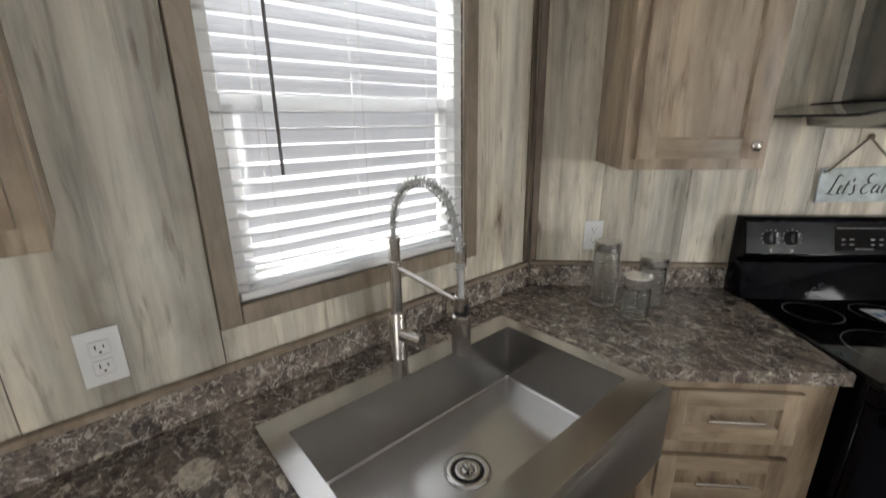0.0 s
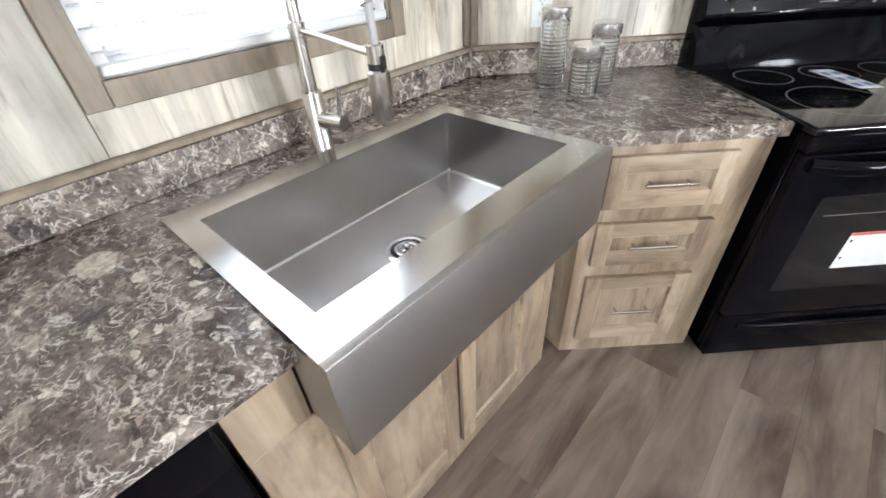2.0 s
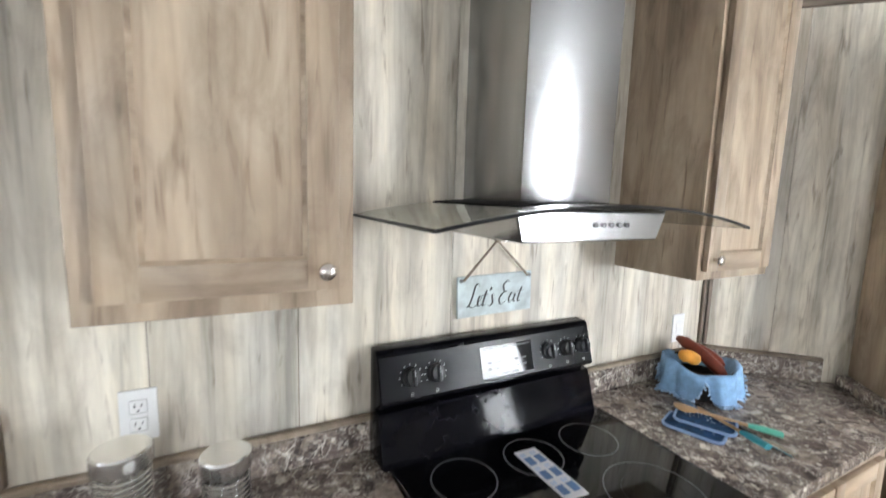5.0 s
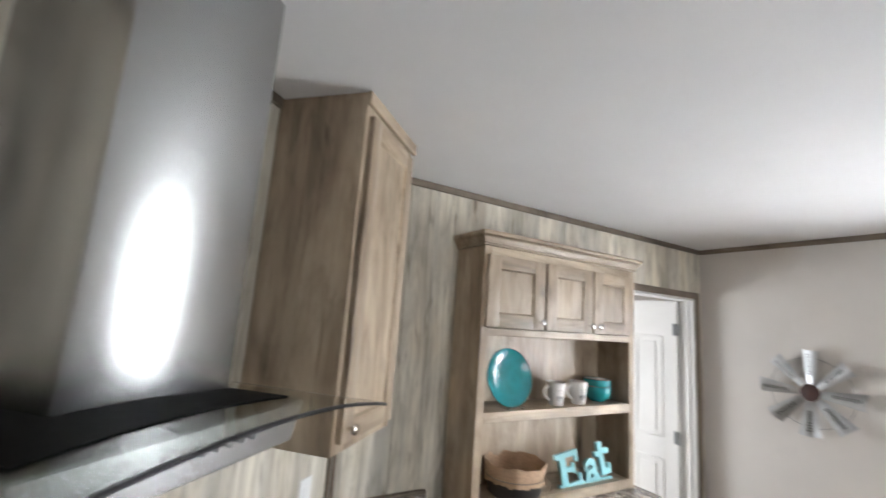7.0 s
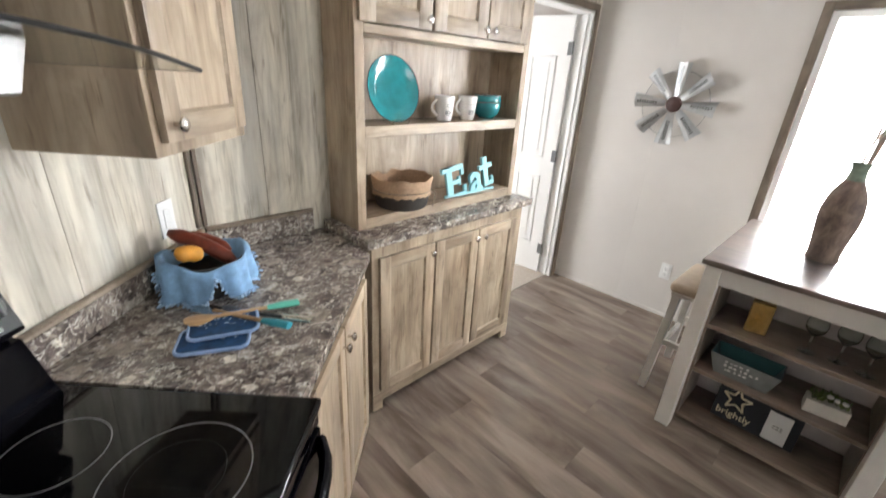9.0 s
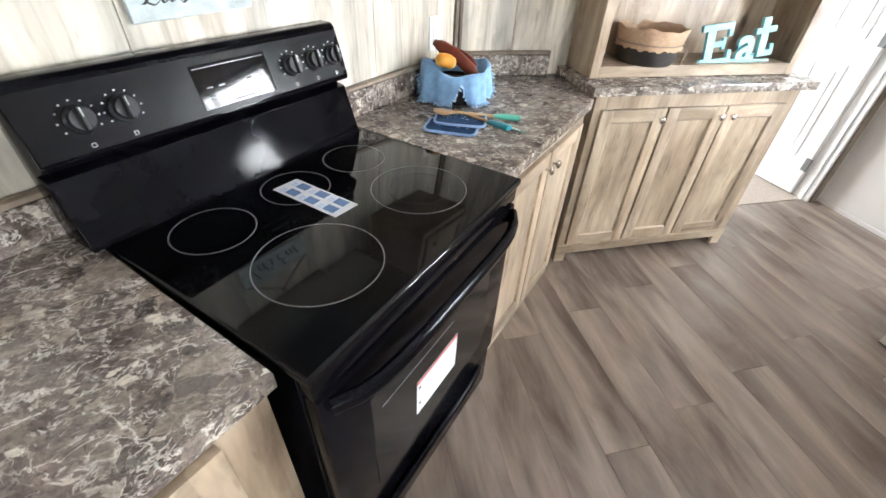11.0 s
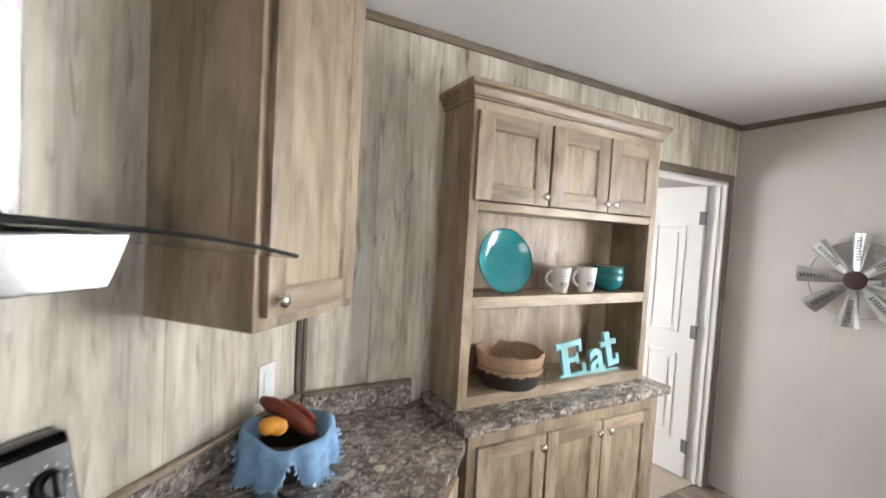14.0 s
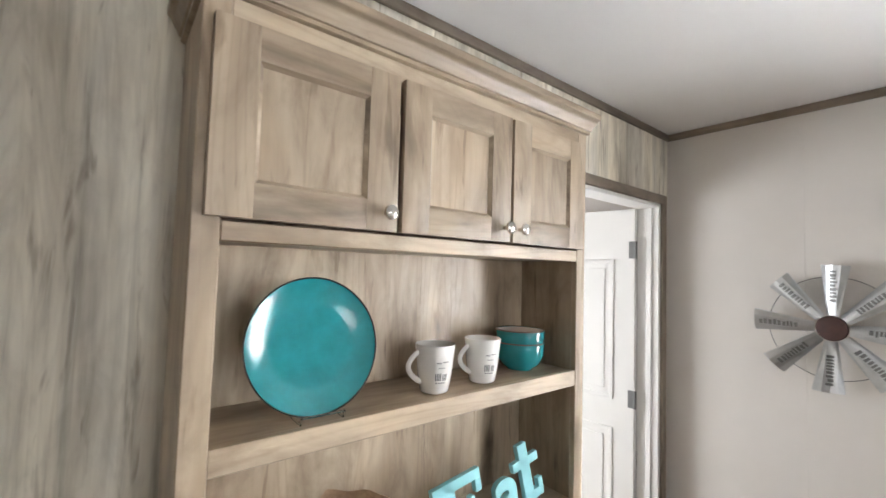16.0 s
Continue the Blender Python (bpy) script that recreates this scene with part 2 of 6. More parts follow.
def counter_stone(name):
    """Laminate printed as a brown brecciated marble: taupe ground, scattered chips, pale filaments and veins."""
    n = Nodes(name)
    v = n.coords((0.9, 1.1, 1), shuffle=False)
    wob = n.add("ShaderNodeTexNoise", Scale=26.0, Detail=5.0, Roughness=0.62)
    n.link(v, wob.inputs["Vector"])
    bend = n.tree.nodes.new("ShaderNodeVectorMath")
    bend.operation = "MULTIPLY_ADD"
    n.link(wob.outputs["Color"], bend.inputs[0])
    bend.inputs[1].default_value = (0.042, 0.042, 0.042)
    n.link(v, bend.inputs[2])
    ground = n.noise(v, 11.0, 8.0, 0.72, 0.5)
    c = n.ramp(ground, [(0.34, (0.050, 0.041, 0.038)), (0.46, (0.124, 0.099, 0.088)), (0.57, (0.212, 0.174, 0.152)), (0.70, (0.360, 0.312, 0.268))])

    def filaments(scale, width, amount):
        ridge = n.math("ABSOLUTE", n.math("SUBTRACT", n.noise(v, scale, 5.0, 0.6, 0.8), 0.5))
        mask = n.ramp(n.noise(v, scale * 0.6 + 3.0, 3.0, 0.6), [(0.46, (0, 0, 0)), (0.58, (1, 1, 1))])
        line = n.ramp(ridge, [(0.0, (1, 1, 1)), (width, (0, 0, 0))])
        return n.math("MULTIPLY", n.mix(line, mask, 1.0, "MULTIPLY"), amount)

    c = n.mix(c, (0.70, 0.65, 0.59), filaments(15.0, 0.024, 0.95))
    c = n.mix(c, (0.66, 0.61, 0.55), filaments(34.0, 0.040, 0.95))
    torn = n.ramp(n.noise(v, 26.0, 3.0, 0.6), [(0.44, (0, 0, 0)), (0.54, (1, 1, 1))])
    grit = n.ramp(n.noise(v, 48.0, 5.0, 0.65), [(0.34, (0.72, 0.70, 0.69)), (0.62, (1.34, 1.31, 1.28))])
    chips = [(0.0, (0.038, 0.034, 0.035)), (0.28, (0.082, 0.070, 0.066)), (0.46, (0.168, 0.138, 0.120)), (0.64, (0.270, 0.232, 0.196)), (0.82, (0.37, 0.325, 0.28)), (0.93, (0.70, 0.66, 0.58))]
    for scale, share, fade in ((70.0, 0.50, 0.60), (34.0, 0.58, 0.72), (15.0, 0.80, 0.60)):
        vo = n.add("ShaderNodeTexVoronoi", Scale=scale)
        gap = n.tree.nodes.new("ShaderNodeTexVoronoi")
        gap.feature = "DISTANCE_TO_EDGE"
        gap.inputs["Scale"].default_value = scale
        n.link(bend.outputs[0], vo.inputs["Vector"])
        n.link(bend.outputs[0], gap.inputs["Vector"])
        s = n.tree.nodes.new("ShaderNodeSeparateColor")
        n.link(vo.outputs["Color"], s.inputs[0])
        need = n.math("MULTIPLY", n.math("SUBTRACT", 1.0, s.outputs[0]), 0.32 / (1 - share))
        inside = n.ramp(n.math("SUBTRACT", gap.outputs["Distance"], need), [(0.0, (0, 0, 0)), (0.035, (1, 1, 1))])
        halo = n.ramp(n.math("SUBTRACT", n.math("ADD", gap.outputs["Distance"], 0.05), need), [(0.0, (0, 0, 0)), (0.035, (1, 1, 1))])
        c = n.mix(c, (0.44, 0.385, 0.325), n.math("MULTIPLY", n.mix(halo, torn, 1.0, "MULTIPLY"), 0.40))
        c = n.mix(c, n.mix(n.ramp(s.outputs[1], chips), grit, 1.0, "MULTIPLY"), n.math("MULTIPLY", inside, fade))
    for scale, width, lo, amount in ((5.0, 0.010, 0.47, 0.85), (13.0, 0.020, 0.52, 0.8)):
        edge = n.tree.nodes.new("ShaderNodeTexVoronoi")
        edge.feature = "DISTANCE_TO_EDGE"
        edge.inputs["Scale"].default_value = scale
        n.link(bend.outputs[0], edge.inputs["Vector"])
        vein = n.ramp(edge.outputs["Distance"], [(0.0, (1, 1, 1)), (width, (0, 0, 0))])
        mask = n.ramp(n.noise(v, 9.0 + scale, 4.0, 0.7), [(lo, (0, 0, 0)), (lo + 0.09, (1, 1, 1))])
        c = n.mix(c, (0.74, 0.70, 0.64), n.math("MULTIPLY", n.mix(vein, mask, 1.0, "MULTIPLY"), amount))
    specks = n.noise(v, 120.0, 3.0, 0.7)
    c = n.mix(c, n.ramp(specks, [(0.34, (0.55, 0.53, 0.52)), (0.50, (1, 1, 1)), (0.66, (1.25, 1.22, 1.18))]), 0.6, "MULTIPLY")
    n.color(c)
    n.set(Roughness=0.22, Specular_IOR_Level=0.65)
    n.bump(specks, 0.05, 0.0005)
    return n.mat


def floor_wood(name):
    n = Nodes(name)
    v1, v2, v3, v4 = n.coords((1, 0.20, 1)), n.coords((1, 0.03, 1)), n.coords((1, 0.35, 1)), n.coords((1, 0.05, 1))
    broad = n.noise(v1, 6.5, 6.0, 0.60, 0.5)
    c = n.ramp(broad, [(0.30, (0.096, 0.072, 0.057)), (0.46, (0.196, 0.152, 0.121)), (0.68, (0.335, 0.272, 0.222))])
    streak = n.noise(v4, 9.5, 3.0, 0.55, 1.2)
    c = n.mix(c, n.ramp(streak, [(0.30, (0.60, 0.57, 0.55)), (0.50, (1, 1, 1)), (0.70, (1.15, 1.13, 1.10))]), 0.22, "MULTIPLY")
    info = n.add("ShaderNodeObjectInfo")
    c = n.mix(c, n.ramp(info.outputs["Random"], [(0.0, (0.70, 0.69, 0.69)), (0.5, (1, 1, 1)), (1.0, (1.10, 1.06, 1.02))]), 0.32, "MULTIPLY")
    fine = n.noise(v2, 100.0, 4.0, 0.6)
    c = n.mix(c, n.ramp(fine, [(0.3, (0.68, 0.66, 0.64)), (0.6, (1, 1, 1))]), 0.2, "MULTIPLY")
    vor = n.add("ShaderNodeTexVoronoi", Scale=2.6)
    n.link(v3, vor.inputs["Vector"])
    c = n.mix(c, n.ramp(vor.outputs["Distance"], [(0.02, (0.35, 0.28, 0.24)), (0.10, (1, 1, 1))]), 0.6, "MULTIPLY")
    n.color(c)
    n.set(Roughness=0.24)
    n.bump(fine, 0.12, 0.001)
    return n.mat


def clear_glass(name, tint=(0.9, 0.96, 0.94), rough=0.0):
    n = Nodes(name)
    n.set(Base_Color=(*tint, 1), Roughness=rough, Transmission_Weight=1.0, IOR=1.45)
    return n.mat


M_PANEL = wood("wall_panel_wood", (0.44, 0.396, 0.325), (0.69, 0.643, 0.550), (0.82, 0.780, 0.688), "z", 0.5, 1.0, 0.95, 0.30, cool=(0.56, 0.545, 0.50), grain=0.22, stripes=0.45)
M_CAB = wood("cabinet_wood", (0.212, 0.155, 0.105), (0.358, 0.277, 0.198), (0.486, 0.392, 0.290), "z", 0.42, 0.9, 0.85, 0.24)
M_CABX = wood("cabinet_wood_rail", (0.212, 0.155, 0.105), (0.358, 0.277, 0.198), (0.486, 0.392, 0.290), "x", 0.42, 0.9, 0.4, 0.24)
M_TRIM = wood("trim_wood", (0.13, 0.10, 0.075), (0.19, 0.15, 0.115), (0.25, 0.20, 0.155), "z", 0.5, 1.0, 0.0, 0.3)
M_TRIMX = wood("trim_wood_level", (0.13, 0.10, 0.075), (0.19, 0.15, 0.115), (0.25, 0.20, 0.155), "x", 0.5, 1.0, 0.0, 0.3)
M_CASING = wood("window_casing_wood", (0.225, 0.178, 0.130), (0.285, 0.230, 0.172), (0.34, 0.28, 0.215), "z", 0.5, 1.0, 0.0, 0.25)
M_COUNTER = counter_stone("laminate_stone")
M_FLOOR = floor_wood("vinyl_plank")
M_WHITEWALL = plain("painted_wallboard", (0.61, 0.575, 0.54), 0.6, vary=0.03, scale=3.0, bump=0.04)
M_CEIL = plain("ceiling_paint", (0.74, 0.73, 0.73), 0.8, vary=0.02, scale=4.0, bump=0.1)
M_WHITE = plain("white_vinyl", (0.78, 0.78, 0.77), 0.35, vary=0.02, bump=0.0)
M_DOOR = plain("white_door_paint", (0.76, 0.75, 0.73), 0.4, vary=0.03, scale=3.0, bump=0.03)
M_STEEL = brushed("brushed_steel", (0.62, 0.61, 0.60), 0.21, "y", 0.0)
M_STEELX = brushed("brushed_steel_hood", (0.41, 0.41, 0.41), 0.27, "x", 0.7)
# darker than M_STEEL: shade on the sink's front is put into the colour
M_APRON = brushed("brushed_steel_apron_shaded", (0.42, 0.41, 0.40), 0.36, "y", 0.0)
M_SATIN = plain("satin_black_panel", (0.006, 0.006, 0.007), 0.24, 0.0, 0.1, 8.0, 0.0)
M_SATIN.node_tree.nodes["Principled BSDF"].inputs["Specular IOR Level"].default_value = 0.16
M_NICKEL = plain("satin_nickel", (0.62, 0.58, 0.54), 0.24, 1.0, 0.04, 20.0, 0.0)
M_CHROME = plain("polished_chrome", (0.72, 0.72, 0.72), 0.12, 1.0, 0.03, 20.0, 0.0)
M_BLACK = plain("black_enamel", (0.003, 0.003, 0.0045), 0.11, 0.0, 0.2, 8.0, 0.0)
M_BLACK.node_tree.nodes["Principled BSDF"].inputs["Specular IOR Level"].default_value = 0.13
M_BLACKGLASS = plain("black_ceramic_glass", (0.003, 0.003, 0.0035), 0.05, 0.0, 0.2, 6.0, 0.0)
M_BLACKGLASS.node_tree.nodes["Principled BSDF"].inputs["Specular IOR Level"].default_value = 0.32
M_BLACKMATT = plain("black_plastic", (0.012, 0.012, 0.013), 0.4, 0.0, 0.2, 30.0, 0.05)
M_DARKGREY = plain("grey_print", (0.16, 0.16, 0.16), 0.4, 0.0, 0.1, 30.0, 0.0)
M_PRINT = plain("pale_print", (0.55, 0.55, 0.55), 0.5, 0.0, 0.05, 30.0, 0.0)
M_INK = plain("black_ink", (0.018, 0.018, 0.018), 0.5, 0.0, 0.1, 30.0, 0.0)
M_PAPER = plain("printed_paper", (0.72, 0.73, 0.74), 0.6, 0.0, 0.04, 20.0, 0.0)
M_BLUEPRINT = plain("pale_blue_print", (0.42, 0.55, 0.72), 0.5, 0.0, 0.05, 20.0, 0.0)
M_RED = plain("red_print", (0.55, 0.09, 0.07), 0.5, 0.0, 0.05, 20.0, 0.0)
M_TEAL = plain("teal_glaze", (0.011, 0.200, 0.220), 0.16, 0.0, 0.14, 22.0, 0.02, coat=0.3)
M_AQUA = plain("aqua_paint", (0.24, 0.56, 0.60), 0.45, 0.0, 0.05, 14.0, 0.04)
M_CERAMIC = plain("white_ceramic", (0.74, 0.72, 0.69), 0.18, 0.0, 0.03, 10.0, 0.0, coat=0.4)
M_GLASS = clear_glass("clear_glass")
M_JAR = clear_glass("ribbed_glass", (0.97, 0.99, 0.985), 0.0)
M_PANE = clear_glass("window_glass", (1, 1, 1))
M_HOODGLASS = clear_glass("smoked_glass", (0.80, 0.86, 0.83))



# ---------------- the room's shell ----------------
X1, YB, YF = 4.40, 1.595, -4.6          # dining wall, hutch wall, far end of the living room
CX = 1.66                               # where the diagonal wall meets the hutch wall
THK = 0.10


def panelled_wall(name, m, length, z1, seams, holes, label, panel_mat, x0=0.0):
    """A wall along local x with a core and thin panels between seams; holes are (x0, x1, z0, z1)."""
    def cut(bm, a, b, y0, y1):
        xs = sorted({a, b, *[min(max(h[k], a), b) for h in holes for k in (0, 1)]})
        for p, q in zip(xs, xs[1:]):
            if q - p < 1e-4:
                continue
            hole = [h for h in holes if h[0] <= p + 1e-5 and h[1] >= q - 1e-5]
            if not hole:
                box(bm, p, q, y0, y1, 0, z1)
            else:
                if hole[0][2] > 0:
                    box(bm, p, q, y0, y1, 0, hole[0][2])
                box(bm, p, q, y0, y1, hole[0][3], z1)
    bm = bmesh.new()
    cut(bm, x0, length, 0.006, THK)
    wall = solid(name, bm, M_TRIM if panel_mat is M_PANEL else panel_mat, m, label, "wall", kind="structure", smooth=None)
    marks = [x0, *seams, length]
    for a, b in zip(marks, marks[1:]):
        bm = bmesh.new()
        gap = 0.0012 if panel_mat is M_PANEL else 0.0003
        cut(bm, a + gap, b - gap, 0.0, 0.0055)
        part("panel", bm, panel_mat, wall, smooth=None)
    return wall


def casing(name, m, x0, x1, z0, z1, w, label, sill=True, depth=0.016, mat=None):
    """A frame of flat boards round an opening on the face of a wall."""
    ob = thing(name, m, label, "trim", kind="structure")
    mat = mat or M_CASING
    for a, b, c, d in ((x0, x0 + w, z0, z1), (x1 - w, x1, z0, z1)):
        bm = bmesh.new()
        box(bm, a, b, -depth, 0, c, d, 0.002)
        part("board", bm, mat, ob)
    for c, d in ((z1 - w, z1), (z0, z0 + w)) if sill else ((z1 - w, z1),):
        bm = bmesh.new()
        box(bm, x0 + w, x1 - w, -depth - 0.001, 0, c, d, 0.002)
        part("board", bm, M_TRIMX if mat is M_TRIM else mat, ob)
    return ob


# walls
panelled_wall("wall_sink", SINK, 0.0, CEIL, [-3.2, -2.38, -1.53, -1.17, -0.70], [(-1.12, -0.37, 1.155, 2.05)], "grey-washed rustic wood panel wall behind the sink", M_PANEL, x0=YF)
panelled_wall("wall_range", RANGE, math.hypot(CX, YB) + 0.08, CEIL, [0.28, 0.60, 1.04, 1.78], [], "grey-washed rustic wood panel wall behind the range", M_PANEL, x0=-0.08)
panelled_wall("wall_hutch", HUTCH, X1 + 0.1, CEIL, [1.92, 2.40, 2.83, 3.40], [(3.52, 4.315, 0.0, 2.05)], "grey-washed rustic wood panel wall behind the hutch", M_PANEL, x0=CX - 0.05)
DINE = pose(X1, YB, 0, 0, 0, -90)       # local x runs from the hutch corner to the living room
panelled_wall("wall_dining", DINE, YB - YF, CEIL, [0.56, 1.78, 3.0, 4.2, 5.4], [(1.285, 2.025, 0.82, 2.0)], "pale grey vinyl wallboard dining wall with a window", M_WHITEWALL)
panelled_wall("wall_living", pose(X1, YF, 0, 0, 0, 180), X1, CEIL, [], [(0.9, 3.5, 0.5, 2.1)], "plain pale wallboard wall closing the living room", M_WHITEWALL)
bm = bmesh.new()
box(bm, -0.2, X1 + 0.2, YF - 0.2, YB + 3.2, -0.12, -0.012)
solid("floor_base", bm, M_TRIM, Matrix(), "subfloor under the wood-look plank floor", "floor", kind="structure", smooth=None)
bm = bmesh.new()
box(bm, -0.2, X1 + 0.2, YF - 0.2, YB + 3.2, CEIL, CEIL + 0.1)
solid("ceiling", bm, M_CEIL, Matrix(), "flat white painted ceiling", "ceiling", kind="structure", smooth=None)
# bedroom behind the door
bm = bmesh.new()
box(bm, 1.6, X1 + 0.1, YB + 3.0, YB + 3.1, 0, CEIL)
solid("wall_bedroom_end", bm, M_WHITEWALL, Matrix(), "plain pale wall closing the next room", "wall", kind="structure", smooth=None)
bm = bmesh.new()
box(bm, X1, X1 + 0.1, YB + THK, YB + 3.0, 0, CEIL)
solid("wall_bedroom_side", bm, M_WHITEWALL, Matrix(), "plain pale wall beside the open door", "wall", kind="structure", smooth=None)
bm = bmesh.new()
box(bm, 1.6, 1.7, YB + THK, YB + 3.0, 0, CEIL)
solid("wall_bedroom_near", bm, M_WHITEWALL, Matrix(), "plain pale wall of the next room", "wall", kind="structure", smooth=None)
M_CARPET = plain("beige_floor", (0.42, 0.36, 0.30), 0.9, 0.0, 0.1, 60.0, 0.3)
bm = bmesh.new()
box(bm, 1.6, X1, YB + 0.04, YB + 3.0, -0.011, 0.002)
solid("floor_bedroom", bm, M_CARPET, Matrix(), "beige floor of the next room", "floor", kind="structure", smooth=None)

# ceiling trim, baseboard, corner strips
def strip(name, m, x0, x1, y0, y1, z0, z1, label, mat, category="trim"):
    bm = bmesh.new()
    box(bm, x0, x1, y0, y1, z0, z1, 0.003)
    return solid(name, bm, mat, m, label, category, kind="structure")


LR = math.hypot(CX, YB)
for m, a, b in ((SINK, YF, 0), (RANGE, 0.01, 0.24), (RANGE, 0.67, 1.07), (RANGE, 1.36, 1.72), (RANGE, 2.115, LR - 0.01), (HUTCH, CX, X1), (DINE, 0.0, YB - YF)):
    strip("trim_ceiling", m, a, b, -0.014, 0, CEIL - 0.036, CEIL - 0.001, "brown wood-look strip between wall and ceiling", M_TRIMX)
strip("trim_corner", RANGE, 0.006, 0.034, -0.012, 0.0, 1.018, CEIL - 0.037, "brown wood-look corner strip", M_TRIM)
strip("trim_corner", SINK, -0.036, -0.014, -0.013, 0.0, 1.018, CEIL - 0.037, "brown wood-look corner strip", M_TRIM)
strip("trim_corner", RANGE, LR - 0.028, LR - 0.006, -0.012, 0.0, 1.018, CEIL - 0.037, "brown wood-look corner strip", M_TRIM)
strip("trim_corner", HUTCH, CX + 0.008, CX + 0.024, -0.012, 0.0, 1.018, CEIL - 0.037, "brown wood-look corner strip", M_TRIM)
strip("baseboard", DINE, 0.0, YB - YF, -0.008, 0, 0.0, 0.03, "slim pale baseboard strip", M_WHITEWALL, "baseboard")


# ---------------- windows ----------------
def sash_window(name, m, x0, x1, z0, z1, rail, label):
    win = thing(name, m, label, "window", kind="structure")
    w = 0.032
    bm = bmesh.new()
    for a, b, c, d in ((x0, x0 + w, z0, z1), (x1 - w, x1, z0, z1), (x0 + w, x1 - w, z0, z0 + w), (x0 + w, x1 - w, z1 - w, z1)):
        box(bm, a, b, 0.012, THK - 0.004, c, d, 0.002)
    part("window_frame", bm, M_WHITE, win)
    if not rail:
        bm = bmesh.new()
        box(bm, x0 + w, x1 - w, 0.060, 0.064, z0 + w, z1 - w)
        part("pane", bm, M_PANE, win, smooth=None).visible_shadow = False
        return win
    bm = bmesh.new()
    for a, b, c, d in ((x0 + w, x0 + 2 * w, z0 + w, rail), (x1 - 2 * w, x1 - w, z0 + w, rail), (x0 + 2 * w, x1 - 2 * w, z0 + w, z0 + 2 * w), (x0 + w, x1 - w, rail - 0.02, rail + 0.025)):
        box(bm, a, b, 0.05, 0.075, c, d, 0.002)
    part("sash", bm, M_WHITE, win)
    for c, d in ((z0 + 2 * w, rail - 0.02), (rail + 0.025, z1 - w)):
        bm = bmesh.new()
        box(bm, x0 + w, x1 - w, 0.060, 0.064, c, d)
        pane = part("pane", bm, M_PANE, win, smooth=None)
        pane.visible_shadow = False
    return win


sash_window("window_1", SINK, -1.12, -0.37, 1.155, 2.05, 1.62, "white vinyl sash window over the sink, blinds lowered")
casing("trim_window", SINK, -1.17, -0.32, 1.108, 2.10, 0.05, "tan wood-look casing round the sink window")
sash_window("window_2", DINE, 1.285, 2.025, 0.82, 2.0, None, "white vinyl picture window glaring with daylight by the table")
casing("trim_window", DINE, 1.24, 2.07, 0.775, 2.045, 0.045, "brown wood-look casing round the dining window", mat=M_TRIM)
# made-up opening in the closing wall, only there for the fill lamp
sash_window("fill_window", pose(X1, YF, 0, 0, 0, 180), 0.9, 3.5, 0.5, 2.1, 1.3, "unseen wide white window added to let fill light in")

# blinds
M_SLAT = Nodes("blind_slat")
M_SLAT.set(Base_Color=(0.80, 0.80, 0.80, 1), Roughness=0.45, Subsurface_Weight=0.0)
tr = M_SLAT.tree.nodes.new("ShaderNodeBsdfTranslucent")
tr.inputs[0].default_value = (0.8, 0.82, 0.85, 1)
mx = M_SLAT.tree.nodes.new("ShaderNodeMixShader")
mx.inputs[0].default_value = 0.38
M_SLAT.link(M_SLAT.bsdf.outputs[0], mx.inputs[1])
M_SLAT.link(tr.outputs[0], mx.inputs[2])
M_SLAT.link(mx.outputs[0], M_SLAT.tree.nodes["Material Output"].inputs[0])
M_SLAT = M_SLAT.mat
blind = thing("window_blind", SINK @ pose(-0.745, 0.022, 1.155), "white horizontal slat blind lowered with slats open", "blind")
slat = None
for i in range(22):
    z = 0.050 + i * 0.0395
    tilt = 6 if i < 8 else 2
    if slat is None:
        bm = bmesh.new()
        box(bm, -0.366, 0.366, -0.024, 0.024, -0.0014, 0.0014, 0.001)
        slat = mesh_of("slat", bm, M_SLAT)
    ob = new("slat", slat)
    ob.parent = blind
    ob.matrix_local = pose(0, 0, z, tilt + 1.5 * math.sin(i * 2.3), 0.25 * math.sin(i * 1.7), 0)
bm = bmesh.new()
box(bm, -0.368, 0.368, -0.024, 0.024, 0.006, 0.028, 0.003)
part("bottom_rail", bm, M_WHITE, blind)
bm = bmesh.new()
box(bm, -0.37, 0.37, -0.030, 0.026, 0.845, 0.892, 0.003)
part("head_rail", bm, M_WHITE, blind)
for x in (-0.26, 0.0, 0.26):
    bm = bmesh.new()
    for y in (-0.026, 0.026):
        tube(bm, (x, y, 0.02), (x, y, 0.85), 0.0009, seg=6)
    part("cord", bm, M_WHITE, blind)
bm = bmesh.new()
tube(bm, (-0.235, -0.034, 0.30), (-0.235, -0.036, 0.86), 0.0042, seg=8)
part("tilt_wand", bm, M_DARKGREY, blind, "grey plastic tilt wand")

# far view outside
# the siding's emission stands in for the daylight falling on it
M_OUT = Nodes("glowing_grey_siding")
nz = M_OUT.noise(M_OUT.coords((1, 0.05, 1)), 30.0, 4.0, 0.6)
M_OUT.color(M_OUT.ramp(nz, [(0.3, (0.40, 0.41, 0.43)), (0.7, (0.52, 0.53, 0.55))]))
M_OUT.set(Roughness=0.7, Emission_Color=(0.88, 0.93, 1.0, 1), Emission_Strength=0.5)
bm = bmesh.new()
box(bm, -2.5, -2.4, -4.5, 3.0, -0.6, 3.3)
siding = solid("backdrop_sink_side", bm, M_OUT.mat, Matrix(), "pale grey siding of the neighbouring house, glowing in place of daylight", "backdrop", kind="structure", smooth=None)
bm = bmesh.new()
prism(bm, [(-2.399, 0.0), (-2.372, 0.0), (-2.372, 0.006), (-2.396, 0.128), (-2.399, 0.128)], -4.5, 3.0)
